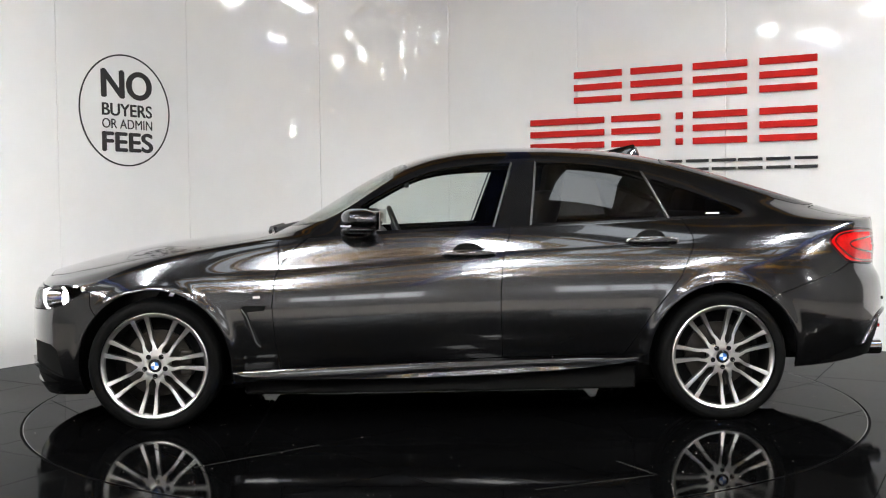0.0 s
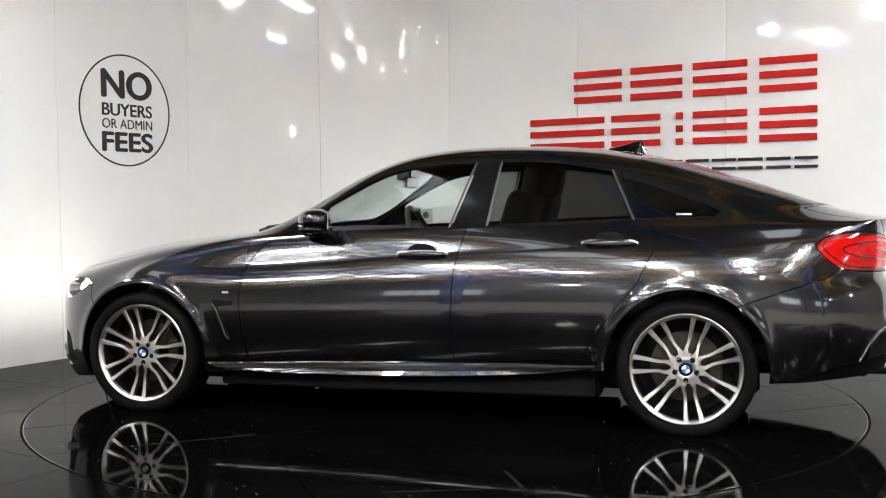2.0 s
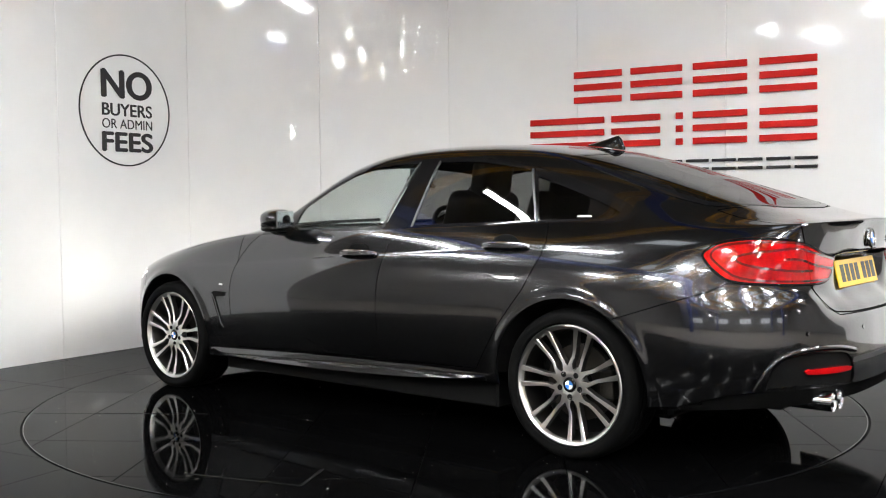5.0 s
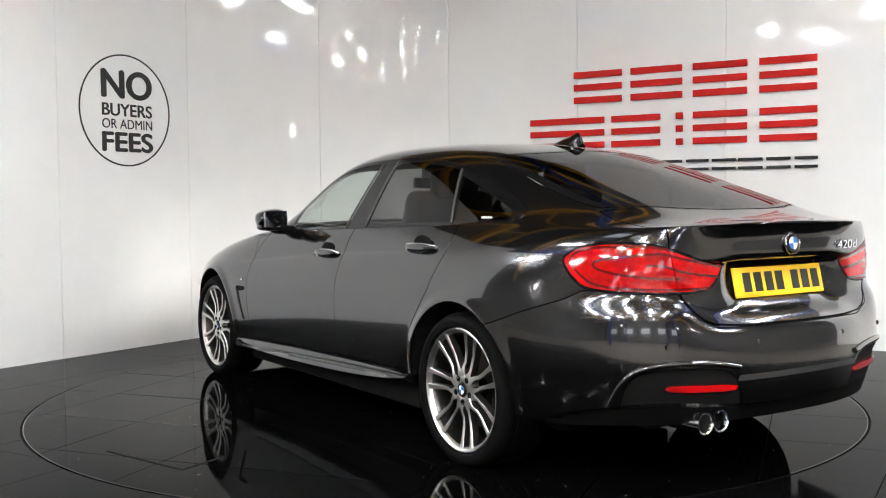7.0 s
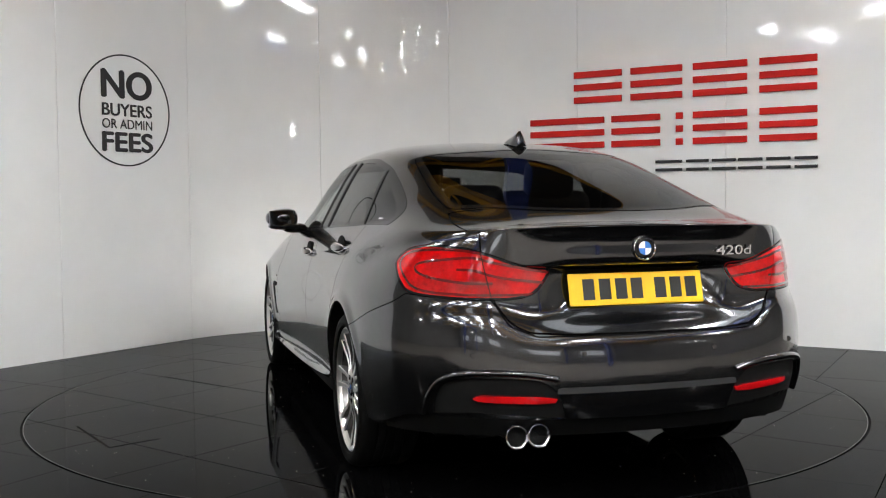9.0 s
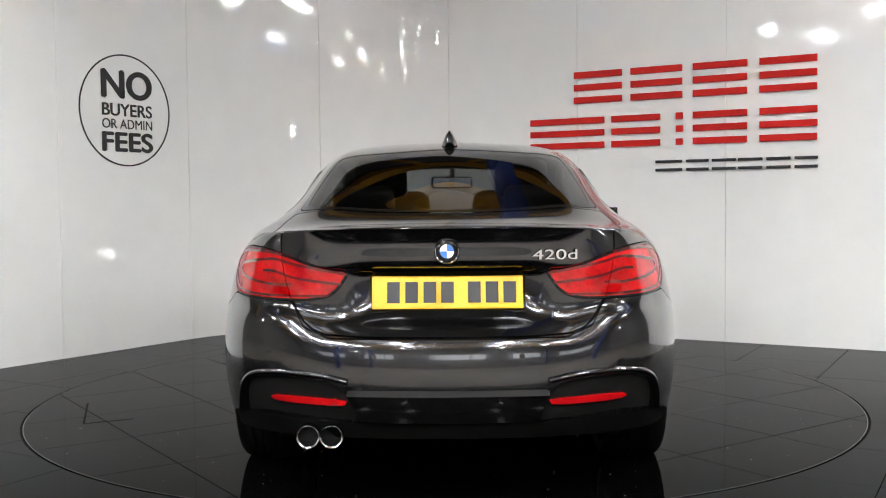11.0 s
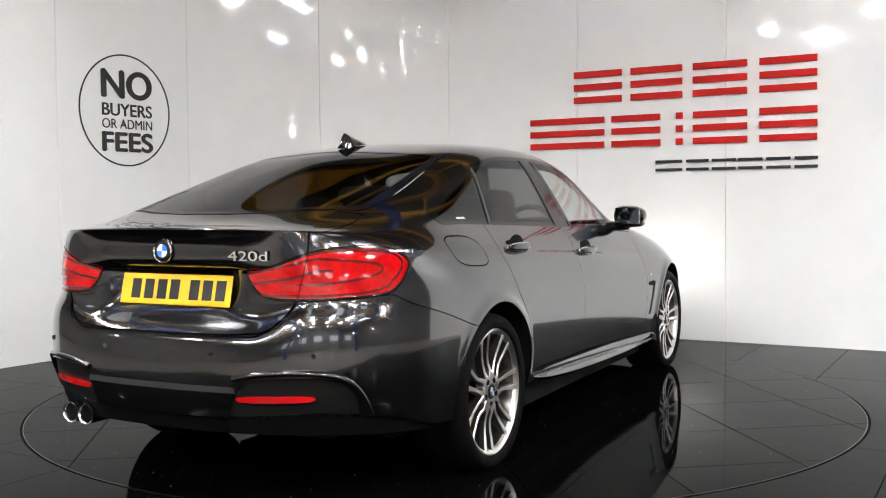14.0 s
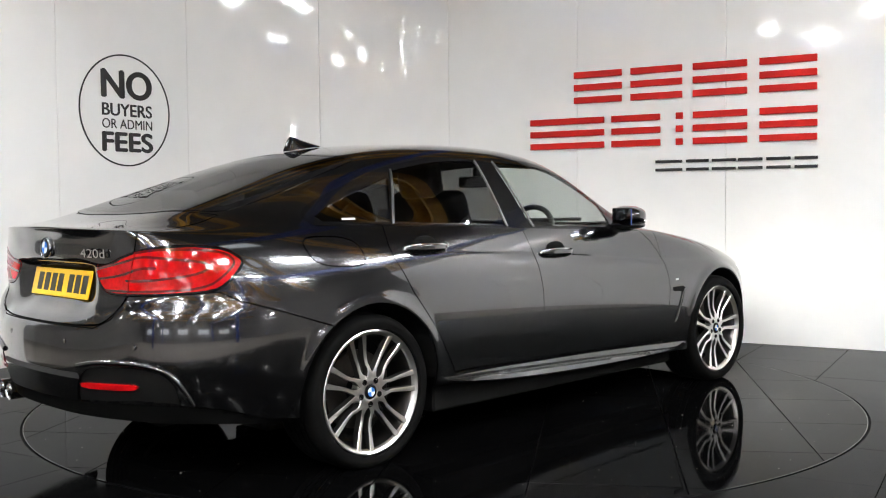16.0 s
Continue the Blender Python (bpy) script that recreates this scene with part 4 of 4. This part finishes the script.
# ---- car: wheels ----
def build_wheel(car, x, side):
    """An alloy wheel with seven pairs of spokes, its tyre and brake. Built for the left side; turned about for the right."""
    place = Matrix.Translation((x, 0.872 * side, HUB_Z)) @ (Matrix.Identity(4) if side > 0 else Matrix.Rotation(math.pi, 4, "Z"))
    wheel = part("wheel", lathe([(.226, -.20), (.232, -.03), (.240, -.016), (.246, -.004), (.256, .002), (.262, -.002), (.262, -.012), (.254, -.02), (.246, -.20), (.226, -.20)], 96),
                 ALLOY_BARREL, car, "silver and dark grey alloy wheel", True)
    wheel.matrix_local = place
    part("rim_lip", lathe([(.238, -.016), (.2415, -.006), (.246, -.001), (.2555, .0045), (.2600, .002), (.2600, -.004)], 96), ALLOY, wheel, "", True)
    tread = [(.262, -.004), (.268, .012), (.285, .017), (.302, .014), (.314, .002), (.321, -.014), (.3245, -.030)]
    for g in (-.062, -.098, -.134, -.170):
        tread += [(.325, g + .008), (.318, g + .0075), (.318, g + .0015), (.325, g + .001)]
    tread += [(.3245, -.200), (.314, -.226), (.30, -.236), (.262, -.225)]
    bm = lathe(tread, 160)
    for v in bm.verts:
        if v.co.z < .0005 - HUB_Z:
            v.co.z = .0005 - HUB_Z
    part("tyre", bm, RUBBER, wheel, "black low-profile tyre, flattened where it stands", True)
    for k in range(7):
        for lr in (-1, 1):
            bm = bmesh.new()
            rings = []
            for r, off, w, yf, dep in ((.056, .018, .021, -.012, .03), (.074, .0220, .0135, -.0115, .032), (.088, .0245, .0088, -.0125, .034), (.102, .0248, .0076, -.0155, .034),
                                       (.116, .0222, .0078, -.018, .034), (.14, .0238, .0081, -.018, .034), (.165, .0268, .0087, -.016, .034),
                                       (.19, .0300, .0096, -.011, .034), (.215, .0330, .0108, -.007, .03), (.234, .0350, .0120, -.003, .026), (.250, .0366, .0140, .0005, .020)):
                c, hw = off * lr, w
                rings.append([bm.verts.new(v) for v in ((c - hw, yf - dep, r), (c - hw, yf - .003, r), (c - hw + .0028, yf, r), (c + hw - .0028, yf, r), (c + hw, yf - .003, r), (c + hw, yf - dep, r))])
            for a, b in zip(rings, rings[1:]):
                for i in range(6):
                    f = bm.faces.new((a[i], a[(i + 1) % 6], b[(i + 1) % 6], b[i]))
                    f.material_index = 0 if i in (1, 2, 3) else 1
            bm.faces.new(rings[-1])
            bm.transform(Matrix.Rotation(radians((34.5 if x < 0 < side else 17) + k * 360 / 7), 4, "Y"))
            sp = part("spoke", bm, ALLOY, wheel, "", True)
            sp.data.materials.append(ALLOY_DARK)
    part("hub", lathe([(0, -.014), (.030, -.014), (.033, -.012), (.058, -.014), (.069, -.018), (.072, -.05), (0, -.05)], 48), ALLOY, wheel, "", True)
    # black discs on the hub, standing for the shade in its bolt holes
    for k in range(5):
        a = radians(90 + 72 * k + 36)
        part("bolt_hole_shade", lathe([(0, -.0125), (.007, -.0122), (.0118, -.0105), (.0125, -.012), (.0125, -.03)], 14, Matrix.Translation((.052 * math.cos(a), 0.0, .052 * math.sin(a)))), INNER, wheel)
    cap = part("centre_cap", lathe([(0, -.007), (.026, -.007), (.031, -.009), (.033, -.013)], 40), GLOSS_BLACK, wheel, "black centre cap with a blue and white disc")
    sectors(cap, .019, -.0065, Matrix.Identity(4))
    part("brake_disc", lathe([(.06, -.10), (.165, -.10), (.165, -.125), (.06, -.125), (.06, -.10)], 64), STEEL, wheel, "steel brake disc", True)
    part("caliper", block(-.168, -.098, -.137, -.088, -.065, .065, .012, 2), STEEL, wheel, "worn metal brake caliper")
    # black disc added behind the brake for the shade inside the wheel
    part("wheel_shade_disc", lathe([(0, -.15), (.236, -.15), (.236, -.16), (0, -.16)], 48), INNER, wheel)
    return wheel


def sectors(parent, r, y, m):
    """A small disc of blue and white quarters facing +y."""
    for k in range(4):
        bm = bmesh.new()
        pts = [(0, 0)] + [(r * math.cos(a), r * math.sin(a)) for a in [radians(90 * k + 9 * i) for i in range(11)]]
        up = [bm.verts.new((px, y + .0012, pz)) for px, pz in pts]
        lo = [bm.verts.new((px, y - .0015, pz)) for px, pz in pts]
        bm.faces.new(up)
        for i in range(len(up)):
            j = (i + 1) % len(up)
            bm.faces.new((up[i], up[j], lo[j], lo[i]))
        bm.transform(m)
        part("badge_quarter", bm, BADGE_BLUE if k % 2 else BADGE_WHITE, parent)


def half_width(x, z):
    """Half-width of the body side at x and height z."""
    i = int(np.argmin(np.abs(PLAN[:, 0] - x) + 5 * (PLAN[:, 1] < 0.5)))
    c = band_grid[:, i]
    return float(np.interp(z, c[::-1, 2], c[::-1, 1]))


def tail_x(y, z):
    i = int(np.argmin(np.abs(PLAN[:COLS // 3, 1] - abs(y))))
    c = band_grid[:, i]
    return float(np.interp(z, c[::-1, 2], c[::-1, 0]))


def pod(name, material, parent, cx, cy, cz, rx, ry, rz, power=2.6, shape=None, label="", segs=32, rings=16):
    """A rounded pod: a superellipsoid, bent by shape."""
    bm = bmesh.new()
    bmesh.ops.create_uvsphere(bm, u_segments=segs, v_segments=rings, radius=1)
    for v in bm.verts:
        c = v.co.normalized()
        n = (abs(c.x) ** power + abs(c.y) ** power + abs(c.z) ** power) ** (1 / power)
        c = c / n
        c = Vector((c.x * rx, c.y * ry, c.z * rz))
        if shape:
            c = shape(c)
        v.co = c + Vector((cx, cy, cz))
    return part(name, bm, material, parent, label, True)


def details(car, doors, boot):
    for x in (HUB_X, -HUB_X):
        for side in (1, -1):
            build_wheel(car, x, side)
            bm = bmesh.new()
            n = 28
            prev = None
            wide = [half_width(x + ARCH * math.cos(math.pi * (.01 + .98 * i / n)), HUB_Z + ARCH * math.sin(math.pi * (.01 + .98 * i / n))) for i in range(n + 1)]
            wide = [sorted(wide[max(0, i - 2):i + 3])[len(wide[max(0, i - 2):i + 3]) // 2] for i in range(n + 1)]
            for i in range(n + 1):
                a = math.pi * (0.01 + 0.98 * i / n)
                cx, cz = x + (ARCH + .0015) * math.cos(a), HUB_Z + (ARCH + .0015) * math.sin(a)
                row = [bm.verts.new((cx, side * yy, cz)) for yy in (.45, wide[i] - .004)]
                if prev:
                    bm.faces.new((prev[0], row[0], row[1], prev[1]))
                prev = row
            part("wheel_arch_liner", bm, INNER, car)
    part("underbody", block(-1.0, 1.0, -.66, .66, .125, .34, .02, 1), INNER, car, "black underbody")
    part("engine_tray", block(1.0, 1.95, -.62, .62, .15, .34, .02, 1), INNER, car)
    part("rear_axle", block(-1.75, -1.0, -.60, .60, .16, .34, .02, 1), INNER, car)
    part("boot_floor", block(-2.24, -1.72, -.62, .62, .262, .36, .02, 1), INNER, car)
    part("underbody_side", block(-.98, .98, -.80, .80, .15, .40, .01, 1), INNER, car)

    # door handles, each over a slightly proud black pod for its recess's shade
    for name, hx, hz in (("front_door", -.139, .838), ("rear_door", -1.055, .893)):
        for side, door in zip((1, -1), doors[name]):
            y = half_width(hx, hz)
            cup = pod("recess_shade", INNER, door, hx + .005, side * (y - .007), hz, .078, .013, .058, 2.3)
            handle = pod("handle", PAINT, door, hx, side * (y + .026), hz + .004, .128, .013, .0185, 3.0,
                         lambda c: Vector((c.x, c.y - side * .016 * (c.x / .128) ** 4 - side * .003, c.z * (1 - .25 * abs(c.x / .128)))), "painted bow handle")
            pod("handle_trim", CHROME, handle, hx, side * (y + .018), hz + .003, .133, .007, .0215, 3.0, lambda c: Vector((c.x, c.y - side * .010 * (c.x / .128) ** 4, c.z)), "bright edge")
    # door mirrors
    for side in (1, -1):
        mir = pod("door_mirror", PAINT, car, .405, side * .915, 1.015, .085, .098, .062, 2.6,
                  lambda c: Vector((c.x + abs(c.y + side * .098) * -.28 + .02, c.y, c.z * (1 - .22 * (side * c.y + .098) / .196))), "grey and black door mirror")
        pod("mirror_base", GLOSS_BLACK, mir, .395, side * .905, .968, .080, .090, .022, 2.6)
        pod("mirror_stalk", GLOSS_BLACK, mir, .42, side * .835, .955, .075, .075, .03, 2.4)
        bm = block(-.004, .004, -.080, .080, -.046, .046, .003, 1, Matrix.Translation((.318, side * .922, 1.013)) @ Matrix.Rotation(radians(side * 16), 4, "Z"))
        part("mirror_glass", bm, MIRROR_GLASS, mir, "mirror glass")
        bm = block(-.05, .05, -.004, .004, -.006, .006, .003, 2, Matrix.Translation((.462, side * .945, .985)) @ Matrix.Rotation(radians(side * -58), 4, "Z"))
        part("indicator", bm, CHROME, mir, "slim side indicator")

    # side skirts: a blade along the sill
    for side in (1, -1):
        bm = bmesh.new()
        rings = []
        for i in range(41):
            u = i / 40
            x = 1.02 - 2.05 * u
            top = .262 + .066 * u
            sweep = math.sin(math.pi * min(1, max(0, u))) ** .35
            bot = top - (.058 + .022 * u) * sweep - .004
            w = half_width(max(-1.0, min(1.0, x)), .33) + .004
            prof = ((w - .05, top + .014), (w - .012, top + .012), (w - .008, top), (w - .008, top - .022), (w + .002 + .012 * sweep, top - .034), (w + .004 + .016 * sweep, bot + .018), (w - .004, bot + .002), (w - .10, bot + .012))
            rings.append([bm.verts.new((x, side * y, z)) for y, z in prof])
        for a, b in zip(rings, rings[1:]):
            for k in range(len(a) - 1):
                bm.faces.new((a[k], a[k + 1], b[k + 1], b[k]))
        part("side_skirt", bm, PAINT, car, "sculpted grey side skirt", True)

    # air outlet behind the front wheel
    for side in (1, -1):
        def vent_ring(pts, lift):
            return [(x, side * (half_width(x, z) + lift), z) for x, z in pts]
        vent = None
        for slot in ([(.982, .592), (.960, .604), (.858, .602), (.866, .580), (.950, .572)], [(.982, .592), (.950, .574), (.925, .51), (.884, .412), (.895, .400), (.908, .414), (.95, .51)]):
            bm = bmesh.new()
            a = [bm.verts.new(p) for p in vent_ring(slot, .0035)]
            b = [bm.verts.new(p) for p in vent_ring(slot, -.010)]
            bm.faces.new(a)
            for i in range(len(a)):
                j = (i + 1) % len(a)
                bm.faces.new((a[i], a[j], b[j], b[i]))
            vent = part("vent_slot" if vent else "wing_vent", bm, INNER, vent or car, "black hockey-stick air vent")
        part("vent_trim", tube_path(vent_ring([(.975, .588), (.95, .55), (.905, .42), (.885, .402)], .004), .003, 8), SATIN_GREY, vent, "grey edge")
        part("wing_badge", block(.885, .920, side * half_width(.9, .645) - .003, side * half_width(.9, .645) + .003, .638, .650, .001, 1), CHROME, car, "tiny tricolour badge")

    # number plate with bars, badges
    plate = part("number_plate", block(-.003, .003, -.262, .262, -.0575, .0575, .004, 2), PLATE_YELLOW, car, "yellow rear number plate with black bars")
    plate.matrix_local = Matrix.Translation((-2.319, 0, .783)) @ Matrix.Rotation(radians(13), 4, "Y")
    for y in (.187, .124, .061, .000, -.093, -.154, -.215):
        part("plate_bar", block(-.0042, -.0028, y - .022, y + .022, -.037, .037, 0), PLATE_BLACK, plate)
    part("plate_bracket", block(-2.330, -2.26, -.266, .266, .712, .722, .003, 1), PAINT, boot)
    to_rear = Matrix.Rotation(radians(90), 4, "Z")
    rx = tail_x(0, .928)
    badge = part("boot_badge", lathe([(0, .004), (.034, .004), (.038, .002), (.041, -.002), (.041, -.006)], 48, Matrix.Translation((rx - .008, 0, .928)) @ Matrix.Rotation(radians(5), 4, "Y") @ to_rear), GLOSS_BLACK, boot, "round black, blue and white badge", True)
    sectors(badge, .024, .004, Matrix.Translation((rx - .008, 0, .928)) @ Matrix.Rotation(radians(5), 4, "Y") @ to_rear)
    part("badge_rim", lathe([(.038, .003), (.0405, .005), (.043, .002), (.043, -.004)], 48, Matrix.Translation((rx - .008, 0, .928)) @ Matrix.Rotation(radians(5), 4, "Y") @ to_rear), CHROME, badge, "", True)
    words("model_badge", "420d", .05, CHROME, Matrix.Translation((tail_x(.37, .914) - .007, -.368, .914)) @ Matrix.Rotation(math.atan2(tail_x(.44, .914) - tail_x(.30, .914), .14) - math.pi / 2, 4, "Z") @ Matrix.Rotation(radians(94), 4, "X"), boot, .002, (.155, .034))
    # exhaust tips
    for y in (.482, .402):
        tip = part("exhaust_tip", lathe([(.036, 0), (.040, .002), (.0405, -.004), (.040, -.16), (.034, -.16), (.034, -.004), (.036, 0)], 40, Matrix.Translation((-2.385, y, .297)) @ to_rear), CHROME, car, "round chrome exhaust tip", True)
        part("tip_inside", lathe([(0, -.03), (.034, -.03), (.034, -.035), (0, -.035)], 24, Matrix.Translation((-2.385, y, .297)) @ to_rear), INNER, tip)
    # parking sensors
    for y in (-.62, -.25, .25, .62):
        x = tail_x(y, .575)
        part("parking_sensor", lathe([(0, .0008), (.0085, .0008), (.0095, 0), (.0095, -.004)], 20, Matrix.Translation((x - .001, y, .575)) @ to_rear), PAINT, car)
    # roof aerial
    bm = bmesh.new()
    rings = []
    for i in range(13):
        u = i / 12
        hgt = .008 + .060 * (u / .85) ** 1.15 if u <= .85 else .068 - .05 * ((u - .85) / .15) ** 1.5
        w = .040 * min(1, (u + .06) / .35) ** .6 * (1 if u < .75 else 1 - (u - .75) * 1.6)
        x = -.985 - .195 * u
        zb = float(np.interp(x, _x, TOP)) - .004
        rings.append([bm.verts.new((x - k * .010 * u, s * (w * (1 - k) ** .6 * .75 + .007 * (1 - k * .5)), zb + hgt * k)) for s, k in ((1, 0), (1, .2), (1, .45), (1, .72), (1, 1), (-1, 1), (-1, .72), (-1, .45), (-1, .2), (-1, 0))])
    for a, b in zip(rings, rings[1:]):
        for k in range(9):
            bm.faces.new((a[k], a[k + 1], b[k + 1], b[k]))
    bm.faces.new(rings[0])
    bm.faces.new(rings[-1])
    part("roof_aerial", bm, PAINT, car, "grey shark-fin aerial", True)
    # wiper at the foot of the windscreen
    part("wiper", tube_path([(.86, .45, .968), (.80, .1, .985), (.78, -.3, .99)], .010, 8), PLASTIC, car)
    part("wiper", tube_path([(.88, .50, .952), (.90, .30, .968), (.87, .0, .980)], .010, 8), PLASTIC, car)

    # cabin
    part("dashboard", block(.28, .78, -.66, .66, .70, .955, .05, 3), PLASTIC, car, "black dashboard")
    part("cabin_floor", block(-1.95, .8, -.72, .72, .34, .42), INNER, car)
    part("parcel_shelf", block(-2.02, -1.40, -.60, .60, .94, .97, .01, 1), INNER, car)
    for x, y, z in ((-.42, .36, 0), (-.42, -.36, 0)):
        seat = part("front_seat", block(-.28, .26, -.26, .26, -.10, .08, .06, 3, Matrix.Translation((x + .28, y, .60))), LEATHER, car, "black leather front seat", True)
        part("backrest", block(-.07, .07, -.25, .25, 0, .60, .06, 3, Matrix.Translation((x, y, .58)) @ Matrix.Rotation(radians(-17), 4, "Y")), LEATHER, seat, "", True)
        part("headrest", block(-.05, .05, -.135, .135, 0, .20, .045, 3, Matrix.Translation((x - .19, y, 1.115)) @ Matrix.Rotation(radians(-10), 4, "Y")), LEATHER, seat, "", True)
        for dy in (-.06, .06):
            part("headrest_post", tube_path([(x - .16, y + dy, 1.03), (x - .195, y + dy, 1.15)], .006, 8), CHROME, seat)
    bench = part("rear_seat", block(-1.35, -.85, -.62, .62, .50, .66, .06, 3), LEATHER, car, "black leather rear bench", True)
    part("backrest", block(-.08, .08, -.62, .62, 0, .52, .06, 3, Matrix.Translation((-1.32, 0, .55)) @ Matrix.Rotation(radians(-24), 4, "Y")), LEATHER, bench, "", True)
    for y in (.36, -.36):
        part("headrest", block(-.045, .045, -.13, .13, 0, .15, .04, 3, Matrix.Translation((-1.53, y, 1.02)) @ Matrix.Rotation(radians(-14), 4, "Y")), LEATHER, bench, "", True)
    ring_pts = [(.18 * math.cos(a), .18 * math.sin(a)) for a in [2 * math.pi * k / 40 for k in range(41)]]
    m = Matrix.Translation((.20, -.36, .90)) @ Matrix.Rotation(radians(-68), 4, "Y")
    sw = part("steering_wheel", tube_path([m @ Vector((a, b, 0)) for a, b in ring_pts], .016, 10), LEATHER, car, "black steering wheel", True)
    part("steering_hub", block(-.06, .10, -.16, .16, -.03, .0, .02, 2, m), PLASTIC, sw)
    rv = part("interior_mirror", block(-.012, .012, -.12, .12, -.033, .033, .012, 3, Matrix.Translation((.16, .0, 1.215))), PLASTIC, car, "interior mirror")
    part("mirror_glass", block(-.016, -.0125, -.11, .11, -.026, .026, 0, 1, Matrix.Translation((.16, .0, 1.215))), MIRROR_GLASS, rv)
    part("mirror_arm", block(.16, .24, -.015, .015, 1.23, 1.30, .006, 1), PLASTIC, rv)


car, car_doors, car_boot = build_car()
details(car, car_doors, car_boot)

# ---- floor pieces ----
tile_grid("tile", table, TABLE_TILE, True, radians(36.0), (0.009, 0.0), 0.602, 0.0, 0.005, 2.6)
tile_grid("tile", floor, FLOOR_TILE, False, radians(-29.7), (0.0, -0.295), 0.602, -0.001, 0.004, 5.6, behind_wall)


def dust(name, parent, count, reach, label):
    """Specks of grit lying on the tiles."""
    bm = bmesh.new()
    for _ in range(count):
        a, r = random.uniform(0, 2 * math.pi), reach[0] + (reach[1] - reach[0]) * math.sqrt(random.random())
        x, y = r * math.cos(a), r * math.sin(a)
        if parent is None and behind_wall(Vector((x, y))):
            continue
        s = random.choice((.0008, .0011, .0013, .0020))
        bmesh.ops.create_icosphere(bm, subdivisions=1, radius=s, matrix=Matrix.Translation((x, y, s * .7)))
    ob = part(name, bm, DUST, parent)
    tagged(ob, label, "" if parent else "grit", kind="stuff")
    return ob


dust("grit", table, 420, (0.3, 2.2), "fine pale grit on the turntable")
dust("grit", None, 160, (2.3, 3.6), "fine pale grit on the floor")


def motions():
    """The turntable turns, and the car turns with it."""
    times = [i * 0.5 for i in range(33)]
    walk(table, [(t, pose(0, 0, 0, 0, 0, heading(t))) for t in times])
    walk(car, [(t, pose(0, 0, 0, 0, 0, heading(t)) @ pose(CAR_X, CAR_Y, 0)) for t in times])


motions()
